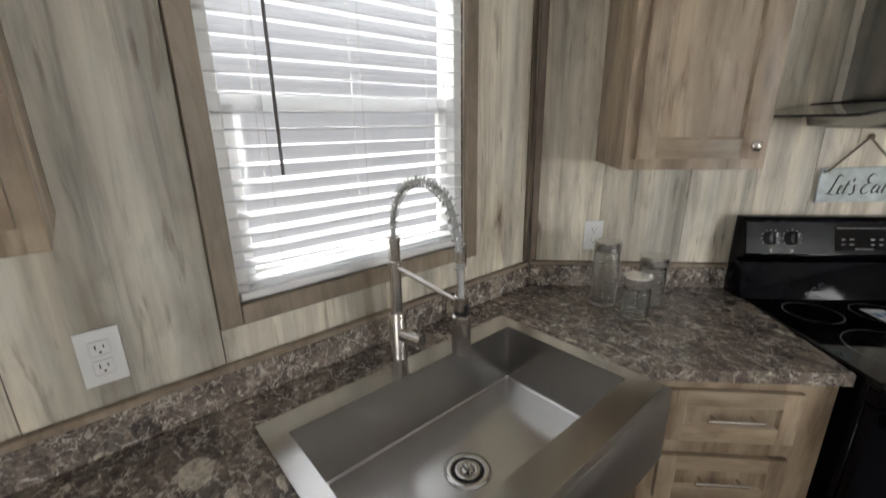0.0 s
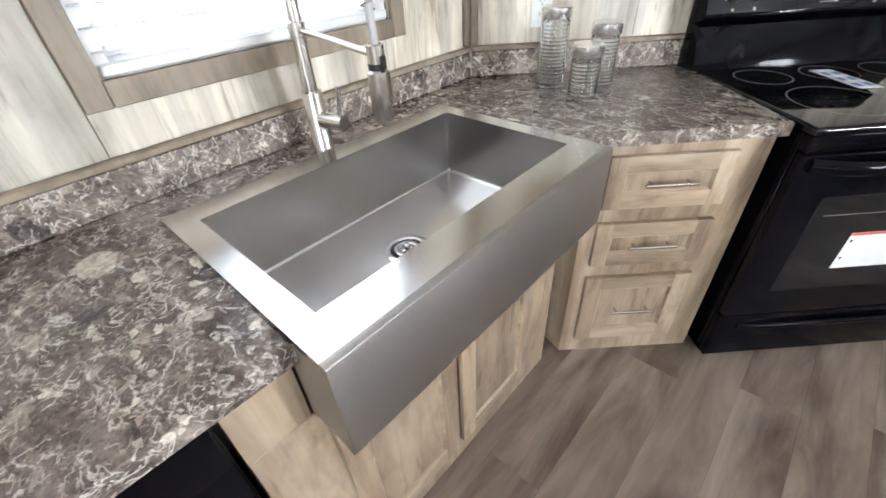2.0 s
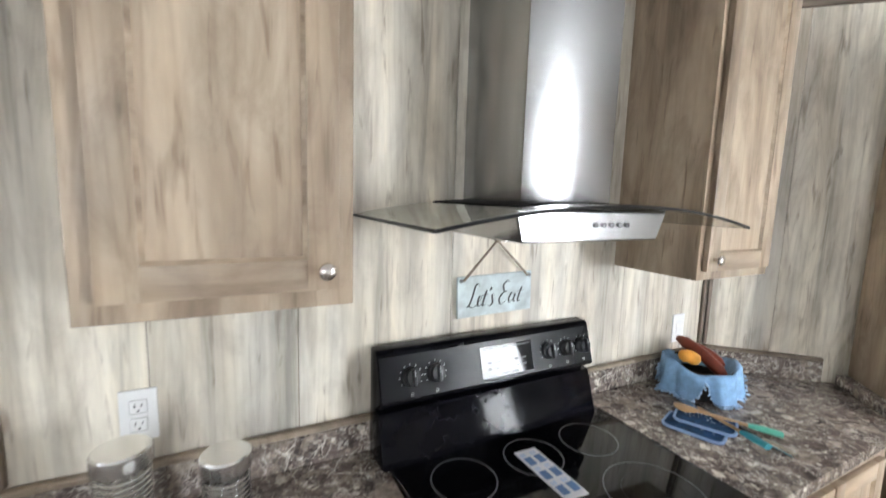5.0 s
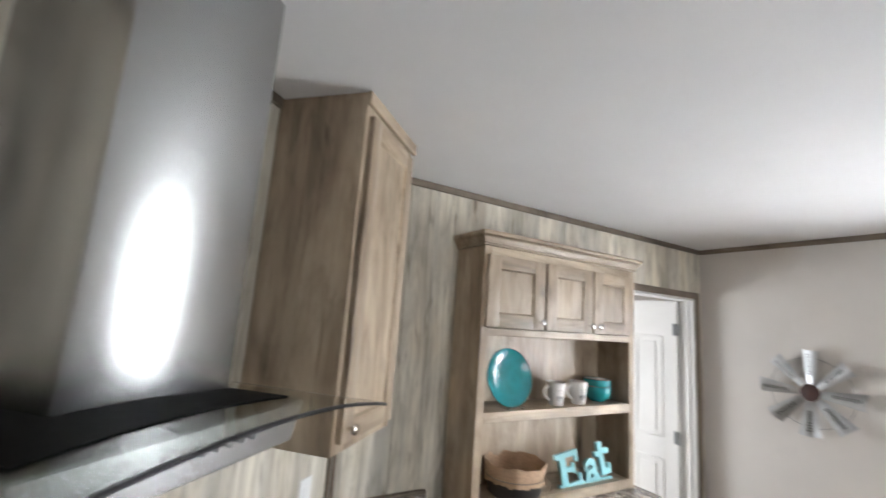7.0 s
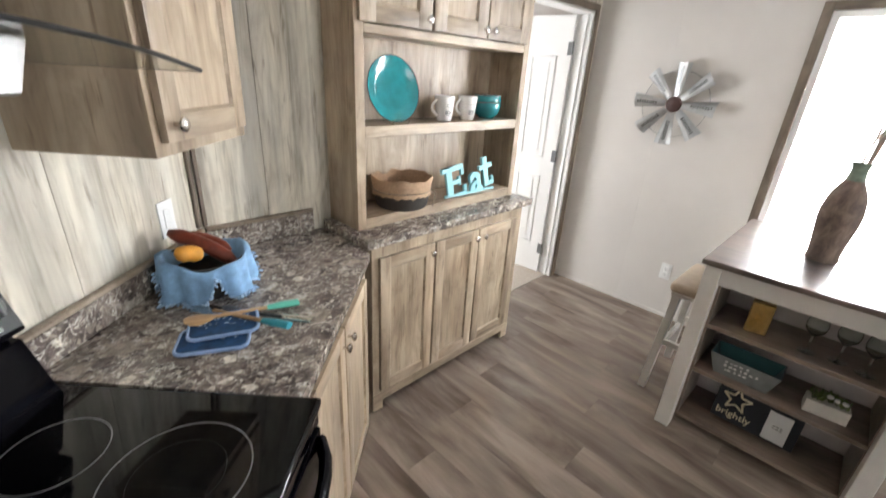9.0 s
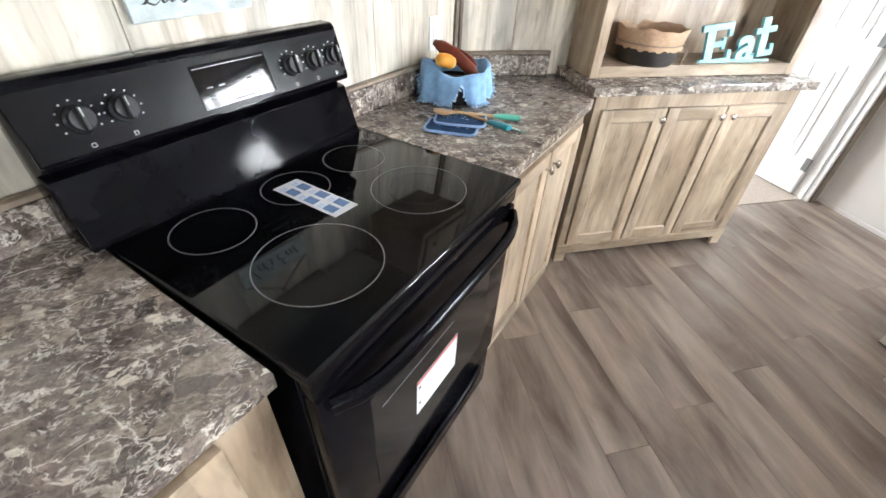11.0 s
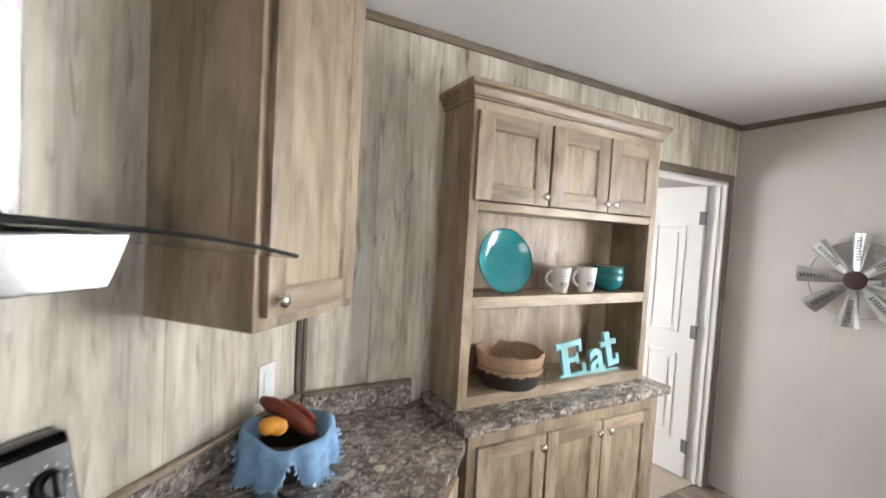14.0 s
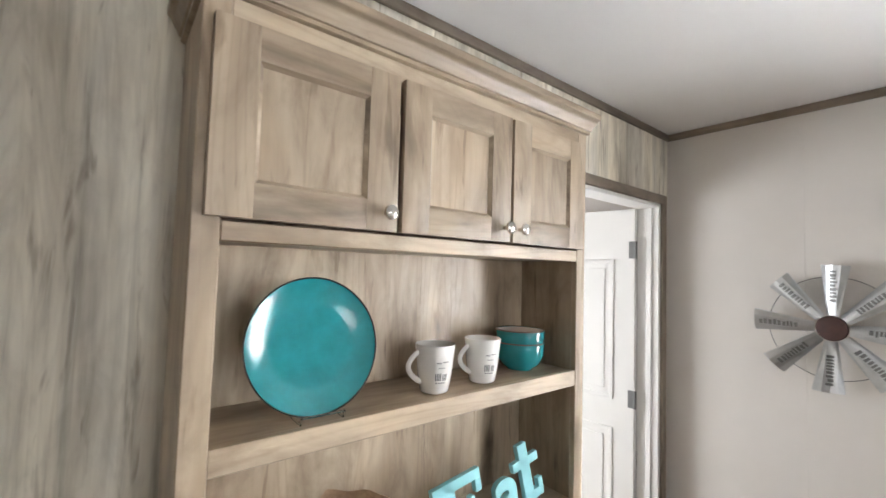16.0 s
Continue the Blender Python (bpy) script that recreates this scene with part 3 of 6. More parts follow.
bmesh.ops.transform(bm, matrix=Matrix(((1, 0, 0, 0), (0, 0, 1, 0), (0, 1, 0, 0), (0, 0, 0, 1))), verts=bm.verts)
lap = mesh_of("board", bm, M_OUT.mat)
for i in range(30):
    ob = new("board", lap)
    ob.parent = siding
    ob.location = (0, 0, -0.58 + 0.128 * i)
bm = bmesh.new()
box(bm, 6.5, 6.6, -4.0, 3.5, -0.6, 5.0)
M_OUT2 = Nodes("glaring_outdoors")
M_OUT2.set(Base_Color=(0.5, 0.5, 0.5, 1), Emission_Color=(1, 1, 1, 1), Emission_Strength=4.0)
solid("backdrop_dining_side", bm, M_OUT2.mat, Matrix(), "glaring outdoors beyond the dining window", "backdrop", kind="structure", smooth=None)

# ---------------- the door to the next room ----------------
jamb = thing("door_frame", HUTCH, "white door jamb with brown casing beside the hutch", "door frame", kind="structure")
bm = bmesh.new()
box(bm, 4.297, 4.315, -0.004, THK + 0.006, 0, 2.05, 0.002)
box(bm, 3.52, 3.538, -0.004, THK + 0.006, 0, 2.05, 0.002)
box(bm, 3.538, 4.297, -0.004, THK + 0.006, 2.032, 2.05, 0.002)
box(bm, 4.287, 4.297, 0.03, 0.055, 0, 2.032, 0.002)
part("jamb", bm, M_DOOR, jamb)
casing("trim_door", HUTCH, 3.475, 4.36, 0.0, 2.095, 0.045, "brown wood-look casing round the doorway", sill=False, mat=M_TRIM)
door = thing("door_1", HUTCH @ pose(4.285, THK + 0.008, 0.012, 0, 0, 95), "white moulded panel door standing open into the next room", "door", kind="structure")
bm = bmesh.new()
box(bm, 0.0, 0.76, -0.018, 0.018, 0, 2.02, 0.002)
part("leaf", bm, M_DOOR, door)
for a, b, c, d in ((0.11, 0.33, 0.25, 0.85), (0.43, 0.65, 0.25, 0.85), (0.11, 0.33, 1.0, 1.75), (0.43, 0.65, 1.0, 1.75)):
    for sy in (-1, 1):
        bm = bmesh.new()
        for p, q, r, s in ((a, a + 0.022, c, d), (b - 0.022, b, c, d), (a + 0.022, b - 0.022, c, c + 0.022), (a + 0.022, b - 0.022, d - 0.022, d)):
            box(bm, p, q, sy * 0.018, sy * 0.024, r, s, 0.002)
        box(bm, a + 0.05, b - 0.05, sy * 0.018, sy * 0.023, c + 0.05, d - 0.05, 0.002)
        part("moulding", bm, M_DOOR, door)
for z in (0.22, 1.02, 1.80):
    bm = bmesh.new()
    tube(bm, (-0.006, 0.022, z - 0.045), (-0.006, 0.022, z + 0.045), 0.007, seg=10)
    box(bm, -0.002, 0.03, 0.017, 0.021, z - 0.045, z + 0.045)
    part("hinge", bm, M_DARKGREY, door, "dark metal hinge")
bm = bmesh.new()
tube(bm, (0.70, -0.07, 0.95), (0.70, 0.07, 0.95), 0.012, seg=12)
ball(bm, (0.70, 0.075, 0.95), 0.027)
ball(bm, (0.70, -0.075, 0.95), 0.027)
part("door_knob", bm, M_NICKEL, door)


# ---------------- cabinets ----------------
def knob(parent, x, y, z):
    bm = bmesh.new()
    tube(bm, (x, y, z), (x, y - 0.018, z), 0.005, seg=10)
    lathe(bm, [(0, 0), (0.010, 0), (0.0155, 0.004), (0.0150, 0.009), (0.010, 0.0125), (0, 0.0135)], 16, Matrix.Translation((x, y - 0.016, z)) @ pose(0, 0, 0, 90, 0, 0))
    part("knob", bm, M_NICKEL, parent, "round satin nickel knob")


def bar_pull(parent, x0, x1, y, z):
    bm = bmesh.new()
    tube(bm, (x0, y - 0.026, z), (x1, y - 0.026, z), 0.0055, seg=12)
    for x in (x0 + 0.02, x1 - 0.02):
        tube(bm, (x, y, z), (x, y - 0.024, z), 0.0045, seg=8)
    part("pull", bm, M_NICKEL, parent, "satin nickel bar pull")


def shaker(name, parent, x0, x1, y, z0, z1, w=0.056, thick=0.019, rail=None):
    """A framed door or drawer front whose back lies on the plane y; stiles and rails round a sunk panel."""
    bm = bmesh.new()
    rail = rail or w
    box(bm, x0 + w - 0.006, x1 - w + 0.006, y - 0.010, y - 0.001, z0 + rail - 0.006, z1 - rail + 0.006)
    d = part(name, bm, M_CAB, parent, smooth=None)
    for p, q in ((x0, x0 + w), (x1 - w, x1)):
        bm = bmesh.new()
        box(bm, p, q, y - thick, y - 0.001, z0, z1, 0.0018, seg=2)
        part("stile", bm, M_CAB, d)
    for p, q in ((z0, z0 + rail), (z1 - rail, z1)):
        bm = bmesh.new()
        box(bm, x0 + w - 0.001, x1 - w + 0.001, y - thick + 0.0004, y - 0.001, p, q, 0.0014, seg=2)
        part("rail", bm, M_CABX, d)
    # sloped bead round the sunk panel
    bm = bmesh.new()
    e = 0.007
    outer = [bm.verts.new((px, y - thick + 0.002, pz)) for px, pz in ((x0 + w, z0 + rail), (x1 - w, z0 + rail), (x1 - w, z1 - rail), (x0 + w, z1 - rail))]
    inner = [bm.verts.new((px, y - 0.0102, pz)) for px, pz in ((x0 + w + e, z0 + rail + e), (x1 - w - e, z0 + rail + e), (x1 - w - e, z1 - rail - e), (x0 + w + e, z1 - rail - e))]
    for k in range(4):
        bm.faces.new((outer[k], outer[(k + 1) % 4], inner[(k + 1) % 4], inner[k]))
    part("bead", bm, M_CABX, d, smooth=None)
    return d


def carcass(parent, x0, x1, y0, y1, z0, z1, name="body"):
    bm = bmesh.new()
    box(bm, x0, x1, y0, y1, z0, z1, 0.0015)
    return part(name, bm, M_CAB, parent)


# upper cabinet left of the hood
cab = thing("wall_cabinet", RANGE, "tan rustic wood wall cabinet with framed door beside the hood", "cabinet", "wall cabinets")
carcass(cab, 0.24, 0.662, -0.310, -0.001, 1.42, CEIL - 0.001)
d = shaker("door", cab, 0.275, 0.632, -0.310, 1.455, 2.385)
knob(d, 0.606, -0.329, 1.492)
# upper cabinet right of the hood
cab = thing("wall_cabinet", RANGE, "tan rustic wood wall cabinet with framed door beside the hood", "cabinet", "wall cabinets")
carcass(cab, 1.722, 2.108, -0.310, -0.001, 1.395, CEIL - 0.001)
d = shaker("door", cab, 1.742, 2.085, -0.310, 1.425, 2.36)
knob(d, 1.770, -0.329, 1.462)
bm = bmesh.new()
box(bm, 1.714, 2.118, -0.326, -0.311, CEIL - 0.045, CEIL - 0.002, 0.003)
part("crown", bm, M_CABX, cab)
# upper cabinet over the left counter
cab = thing("wall_cabinet", SINK, "tan rustic wood wall cabinet beside the sink window", "cabinet", "wall cabinets")
carcass(cab, -2.30, -1.395, -0.310, -0.001, 1.42, CEIL - 0.001)
for a, b in ((-2.28, -1.86), (-1.84, -1.42)):
    d = shaker("door", cab, a, b, -0.310, 1.455, 2.385)
    knob(d, a + 0.03 if a > -2 else b - 0.03, -0.329, 1.49)

# drawer base between sink and range
cab = thing("drawer_cabinet", RANGE, "tan rustic wood base cabinet with three drawers", "cabinet", "base cabinets")
bm = bmesh.new()
prism(bm, [(0.02, -0.02), (0.30, -0.598), (0.798, -0.598), (0.798, -0.02)], 0.0, 0.872)
part("body", bm, M_CAB, cab, smooth=None)
for z0, z1 in ((0.665, 0.835), (0.445, 0.610), (0.085, 0.390)):
    d = shaker("drawer_front", cab, 0.345, 0.705, -0.598, z0, z1, 0.050 if z1 - z0 < 0.2 else 0.056)
    bar_pull(d, 0.450, 0.600, -0.610, (z0 + z1) / 2)

# sink base
cab = thing("sink_cabinet", SINK, "tan rustic wood sink base cabinet with two doors", "cabinet", "base cabinets")
bm = bmesh.new()
box(bm, -1.285, -0.302, -0.600, -0.02, 0.0, 0.705, 0.0015)
box(bm, -1.285, -1.17, -0.600, -0.02, 0.705, 0.872)
part("body", bm, M_CAB, cab)
for a, b in ((-1.150, -0.815), (-0.795, -0.460)):
    shaker("door", cab, a, b, -0.600, 0.10, 0.675)

# base cabinet right of the range
cab = thing("base_cabinet", RANGE, "tan rustic wood base cabinet with two doors", "cabinet", "base cabinets")
bm = bmesh.new()
prism(bm, [(1.592, -0.02), (1.592, -0.598), (2.372, -0.598), (2.40, -0.32), (2.28, -0.02)], 0.0, 0.872)
part("body", bm, M_CAB, cab, smooth=None)
d = shaker("door", cab, 1.640, 1.975, -0.598, 0.09, 0.835)
knob(d, 1.948, -0.617, 0.780)
d = shaker("door", cab, 1.985, 2.320, -0.598, 0.09, 0.835)
knob(d, 2.012, -0.617, 0.780)

# base cabinet far left, past the dishwasher
cab = thing("base_cabinet", SINK, "tan rustic wood base cabinet past the dishwasher", "cabinet", "base cabinets")
carcass(cab, -2.30, -1.905, -0.600, -0.02, 0.0, 0.872)
shaker("door", cab, -2.28, -1.925, -0.600, 0.09, 0.835)

# countertops
top = thing("countertop", Matrix(), "brown marbled laminate countertop round the sink", "countertop", "countertops")


def rf(u, v):
    p = RANGE @ Vector((u, -v, 0))
    return (p.x, p.y)


bm = bmesh.new()
prism(bm, [(0.002, -2.31), (0.635, -2.31), (0.635, -1.164), (0.160, -1.164), (0.160, -0.338), (0.640, -0.338), rf(0.285, 0.626), rf(0.806, 0.626), rf(0.806, 0.002), (0.002, -0.002)], 0.873, 0.912, 0.004)
part("slab", bm, M_COUNTER, top)
bm = bmesh.new()
box(bm, 0.002, 0.021, -2.31, -0.012, 0.912, 0.998, 0.002)
part("backsplash", bm, M_COUNTER, top)
bm = bmesh.new()
box(bm, 0.012, 0.806, -0.021, -0.002, 0.912, 0.998, 0.002, RANGE)
part("backsplash", bm, M_COUNTER, top)
bm = bmesh.new()
box(bm, 0.002, 0.024, -2.31, -0.012, 0.999, 1.017, 0.004)
part("cap_strip", bm, M_CASING, top, "tan wood-look cap strip")
bm = bmesh.new()
box(bm, 0.012, 0.806, -0.024, -0.002, 0.999, 1.017, 0.004, RANGE)
part("cap_strip", bm, M_CASING, top, "tan wood-look cap strip")

top = thing("countertop", Matrix(), "brown marbled laminate countertop between range and hutch", "countertop", "countertops")
bm = bmesh.new()
prism(bm, [rf(1.586, 0.002), rf(1.586, 0.626), rf(2.392, 0.615), (2.158, 1.238), (2.175, 1.593), (CX, 1.593)], 0.873, 0.912, 0.004)
part("slab", bm, M_COUNTER, top)
bm = bmesh.new()
box(bm, 1.586, LR - 0.012, -0.021, -0.002, 0.912, 0.998, 0.002, RANGE)
part("backsplash", bm, M_COUNTER, top)
bm = bmesh.new()
box(bm, CX + 0.012, 2.105, 1.574, 1.593, 0.912, 0.998, 0.002)
part("backsplash", bm, M_COUNTER, top)
bm = bmesh.new()
box(bm, 1.586, LR - 0.012, -0.024, -0.002, 0.999, 1.015, 0.004, RANGE)
part("cap_strip", bm, M_CASING, top, "tan wood-look cap strip")
bm = bmesh.new()
box(bm, CX + 0.012, 2.105, 1.571, 1.593, 0.999, 1.015, 0.004)
part("cap_strip", bm, M_CASING, top, "tan wood-look cap strip")

# ---------------- the hutch ----------------
hutch = thing("hutch", HUTCH, "tan rustic wood hutch with open shelves and six doors", "hutch")
Y = 1.595
hx0, hx1, hf = 2.200, 3.268, 1.362 - Y
bm = bmesh.new()
box(bm, hx0, 2.238, hf + 0.019, -0.002, 0.951, 2.13, 0.001)
part("side", bm, M_CAB, hutch)
bm = bmesh.new()
box(bm, 3.230, hx1, hf + 0.019, -0.002, 0.951, 2.13, 0.001)
part("side", bm, M_CAB, hutch)
bm = bmesh.new()
box(bm, 2.238, 3.230, -0.014, -0.002, 0.951, 2.13)
part("back", bm, M_CAB, hutch)
for a, b, zt, nm in ((0.951, 0.998, 0, "floor_board"), (1.340, 1.382, 0, "shelf"), (1.716, 1.736, 0, "shelf")):
    bm = bmesh.new()
    box(bm, 2.238, 3.230, hf + 0.019, -0.014, a, b)
    part(nm, bm, M_CABX, hutch)
bm = bmesh.new()
box(bm, 2.238, 3.230, hf + 0.019, -0.014, 2.10, 2.13)
part("top", bm, M_CABX, hutch)
for a, b in ((hx0 - 0.003, 2.240), (3.228, hx1 + 0.003)):
    bm = bmesh.new()
    box(bm, a, b, hf, hf + 0.0185, 0.951, 2.13, 0.002)
    part("stile", bm, M_CAB, hutch)
for a, b in ((0.952, 1.000), (1.338, 1.384), (1.714, 1.748), (2.075, 2.13)):
    bm = bmesh.new()
    box(bm, 2.240, 3.228, hf + 0.0005, hf + 0.0185, a, b, 0.002)
    part("rail", bm, M_CABX, hutch)
for i, (a, b) in enumerate(((2.213, 2.560), (2.573, 2.905), (2.914, 3.232))):
    d = shaker("door", hutch, a, b, hf, 1.752, 2.078, 0.070, rail=0.060)
    knob(d, (2.534, 2.882, 2.938)[i], hf - 0.019, 1.788)
bm = bmesh.new()
rings = []
for e, z in ((0.004, 2.118), (0.009, 2.121), (0.009, 2.129), (0.013, 2.131), (0.016, 2.140), (0.023, 2.152), (0.028, 2.163), (0.032, 2.165), (0.034, 2.169), (0.034, 2.183), (0.031, 2.186)):
    rings.append([bm.verts.new(p) for p in ((hx0 - e, -0.002, z), (hx0 - e, hf - e, z), (hx1 + e, hf - e, z), (hx1 + e, -0.002, z))])
for lo, hi in zip(rings, rings[1:]):
    for k in range(4):
        bm.faces.new((lo[k], lo[(k + 1) % 4], hi[(k + 1) % 4], hi[k]))
bm.faces.new(rings[0][::-1])
bm.faces.new(rings[-1])
part("crown", bm, M_CABX, hutch)
# base of the hutch
bf = 1.280 - Y
bm = bmesh.new()
box(bm, 2.205, 3.278, bf, -0.002, 0.10, 0.911, 0.0015)
part("body", bm, M_CAB, hutch)
bm = bmesh.new()
prism(bm, [(2.203, 0.0), (2.262, 0.0), (2.262, 0.052), (3.221, 0.052), (3.221, 0.0), (3.280, 0.0), (3.280, 0.10), (2.203, 0.10)], 0, 0.018)
bmesh.ops.transform(bm, matrix=Matrix.Translation((0, bf + 0.017, 0)) @ pose(0, 0, 0, 90, 0, 0), verts=bm.verts)
part("plinth", bm, M_CABX, hutch, smooth=None)
for a in (2.205, 3.260):
    bm = bmesh.new()
    box(bm, a, a + 0.018, bf + 0.018, -0.002, 0, 0.10)
    part("plinth_side", bm, M_CAB, hutch)
for i, (a, b) in enumerate(((2.240, 2.562), (2.574, 2.880), (2.890, 3.215))):
    d = shaker("door", hutch, a, b, bf, 0.125, 0.845, 0.056)
    knob(d, (2.536, 2.852, 2.916)[i], bf - 0.019, 0.800)
bm = bmesh.new()
box(bm, 2.160, 3.312, 1.238 - Y, -0.002, 0.9125, 0.950, 0.004, seg=2)
part("counter", bm, M_COUNTER, hutch, "brown marbled laminate top")


# ---------------- sink and faucet ----------------
sink = thing("farmhouse_sink", Matrix(), "stainless steel apron-front sink set in the countertop", "sink")
SX0, SX1, SY0, SY1, SZ = 0.155, 0.718, -1.166, -0.336, 0.926
SXR = SX1 - 0.0161                      # where the flat rim meets the apron
IX0, IX1, IY0, IY1, IZ = 0.225, 0.622, -1.116, -0.383, 0.737
bm = bmesh.new()
prism(bm, [(SX0, SY0), (SXR, SY0), (SXR, SY1), (SX0, SY1)], 0.9135, SZ)
for f in list(bm.faces):
    if abs(f.normal.z) > 0.9 or len(f.verts) == 4 and abs(f.calc_center_median().z - 0.92) > 0.004:
        bm.faces.remove(f)
for z in (0.9135, SZ):
    o = [v for v in bm.verts if abs(v.co.z - z) < 1e-5 and (abs(v.co.x - SX0) < 1e-5 or abs(v.co.x - SXR) < 1e-5)]
    o = sorted(o, key=lambda v: math.atan2(v.co.y + 0.75, v.co.x - 0.43))
    i = [bm.verts.new((x, y, z)) for x, y in ((IX0, IY0), (IX1, IY0), (IX1, IY1), (IX0, IY1))]
    i = sorted(i, key=lambda v: math.atan2(v.co.y + 0.75, v.co.x - 0.43))
    for k in range(4):
        bm.faces.new((o[k], o[(k + 1) % 4], i[(k + 1) % 4], i[k]))
part("rim", bm, M_STEEL, sink, smooth=None)
bm = bmesh.new()
got = box(bm, IX0, IX1, IY0, IY1, IZ, SZ - 0.001)
topf = [f for f in bm.faces if f.calc_center_median().z > SZ - 0.002]
bmesh.ops.delete(bm, geom=topf, context="FACES_ONLY")
low = [e for e in bm.edges if all(v.co.z < IZ + 0.001 for v in e.verts) or abs(e.verts[0].co.z - e.verts[1].co.z) > 0.1]
bmesh.ops.bevel(bm, geom=low, offset=0.012, segments=3, affect="EDGES", profile=0.5)
part("basin", bm, M_STEEL, sink, smooth=60)
bm = bmesh.new()
prism(bm, [(SX1 - 0.016, 0.712), (SX1 - 0.001, 0.712), (SX1, 0.713), (SX1, SZ - 0.005), (SX1 - 0.0015, SZ - 0.0015), (SX1 - 0.005, SZ), (SX1 - 0.016, SZ)], SY0, SY1)
bmesh.ops.transform(bm, matrix=Matrix(((1, 0, 0, 0), (0, 0, 1, 0), (0, 1, 0, 0), (0, 0, 0, 1))), verts=bm.verts)
box(bm, 0.602, SX1 - 0.014, SY0, SY0 + 0.004, 0.714, 0.9130)
box(bm, 0.602, SX1 - 0.014, SY1 - 0.004, SY1, 0.714, 0.9130)
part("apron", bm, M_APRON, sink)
DRAIN = Matrix.Translation((0.425, -0.765, IZ + 0.0005))
bm = bmesh.new()
lathe(bm, [(0.041, 0.0006), (0.043, 0.0030), (0.050, 0.0042), (0.058, 0.0022), (0.060, 0.0)], 40, DRAIN)
part("drain_ring", bm, M_CHROME, sink, "polished drain ring")
bm = bmesh.new()
lathe(bm, [(0.0408, 0.0010), (0.038, 0.0006), (0.0335, 0.0003), (0.0330, 0.0006)], 40, DRAIN)
part("drain_throat", bm, M_BLACKMATT, sink, "dark gap round the strainer")
bm = bmesh.new()
lathe(bm, [(0.033, 0.0008), (0.0325, 0.0034), (0.029, 0.0044), (0.022, 0.0030), (0.010, 0.0030), (0.007, 0.0042), (0.006, 0.0120), (0.0075, 0.0130), (0.0075, 0.0165), (0, 0.0175)], 32, DRAIN)
strainer = part("strainer", bm, M_CHROME, sink, "polished basket strainer with a centre post")
for i in range(10):
    a = i * math.pi / 5
    bm = bmesh.new()
    tube(bm, (0.425 + 0.016 * math.cos(a), -0.765 + 0.016 * math.sin(a), IZ + 0.0030), (0.425 + 0.016 * math.cos(a), -0.765 + 0.016 * math.sin(a), IZ + 0.0039), 0.0030, seg=8)
    part("hole", bm, M_BLACKMATT, strainer)

faucet = thing("faucet", pose(0.128, -0.752, 0.9125) @ Matrix.Diagonal((1.06, 1, 1.005, 1)), "brushed steel spring-neck faucet behind the sink", "faucet")
bm = bmesh.new()
lathe(bm, [(0, 0), (0.0255, 0), (0.0255, 0.003), (0.0245, 0.005), (0.0245, 0.151), (0.0235, 0.153), (0, 0.153)], 28)
part("base", bm, M_NICKEL, faucet)
bm = bmesh.new()
lathe(bm, [(0.0155, 0.15), (0.0155, 0.270), (0.0185, 0.272), (0.0185, 0.300), (0.0155, 0.302), (0.0155, 0.352), (0.018, 0.354), (0.018, 0.366), (0, 0.368)], 20)
part("post", bm, M_NICKEL, faucet)
arc = []
for i in range(49):
    a = math.pi * i / 48
    arc.append((0.122 - 0.122 * math.cos(a), 0.0, 0.395 + 0.130 * math.sin(a) - 0.06 * max(0.0, i / 48 - 0.75) * 4))
arc = [(0.0, 0, 0.362)] + arc + [(0.246, 0, 0.29), (0.246, 0, 0.235)]
bm = bmesh.new()
sweep(bm, arc, 0.0075, 10)
M_HOSE = plain("pale_grey_hose", (0.42, 0.42, 0.41), 0.35, 0.3, 0.05, 30.0, 0.0)
part("hose", bm, M_HOSE, faucet, "pale grey hose inside the spring")
bm = bmesh.new()
coil, turns, steps = [], 30, 30 * 10
for i in range(steps + 1):
    f = i / steps * (len(arc) - 3.0)
    k = min(int(f), len(arc) - 2)
    p, q = Vector(arc[k]), Vector(arc[k + 1])
    c = p.lerp(q, f - k)
    dirn = (q - p).normalized()
    nrm = Vector((0, 1, 0))
    bi = dirn.cross(nrm).normalized()
    a = 2 * math.pi * turns * i / steps
    coil.append(c + nrm * 0.0132 * math.cos(a) + bi * 0.0132 * math.sin(a))
sweep(bm, coil, 0.0015, 6)
part("spring", bm, M_CHROME, faucet, "coiled steel spring")
bm = bmesh.new()
tube(bm, (0.0, 0, 0.286), (0.236, 0, 0.262), 0.0065, seg=12)
lathe(bm, [(0.011, 0.245), (0.0165, 0.247), (0.0165, 0.279), (0.011, 0.281)], 20, Matrix.Translation((0.246, 0, 0)))
part("support_arm", bm, M_NICKEL, faucet)
bm = bmesh.new()
lathe(bm, [(0.010, 0.385), (0.0125, 0.385), (0.0125, 0.36), (0.010, 0.36)], 16, Matrix.Translation((0.246, 0, 0)))
part("hose_clamp", bm, M_NICKEL, faucet)
bm = bmesh.new()
lathe(bm, [(0, 0.240), (0.013, 0.240), (0.0215, 0.231), (0.0215, 0.143), (0.019, 0.138), (0, 0.138)], 24, Matrix.Translation((0.246, 0, 0)))
part("spray_head", bm, M_NICKEL, faucet)
bm = bmesh.new()
lathe(bm, [(0.0172, 0.236), (0.0172, 0.2475), (0.012, 0.2480)], 20, Matrix.Translation((0.246, 0, 0)))
box(bm, 0.262, 0.268, -0.006, 0.006, 0.238, 0.262, 0.002)
part("spray_button", bm, M_BLACKMATT, faucet, "black spray collar")
bm = bmesh.new()
tube(bm, (0.02, 0.0, 0.088), (0.085, 0.015, 0.088), 0.019, seg=20)
part("lever_hub", bm, M_NICKEL, faucet)
bm = bmesh.new()
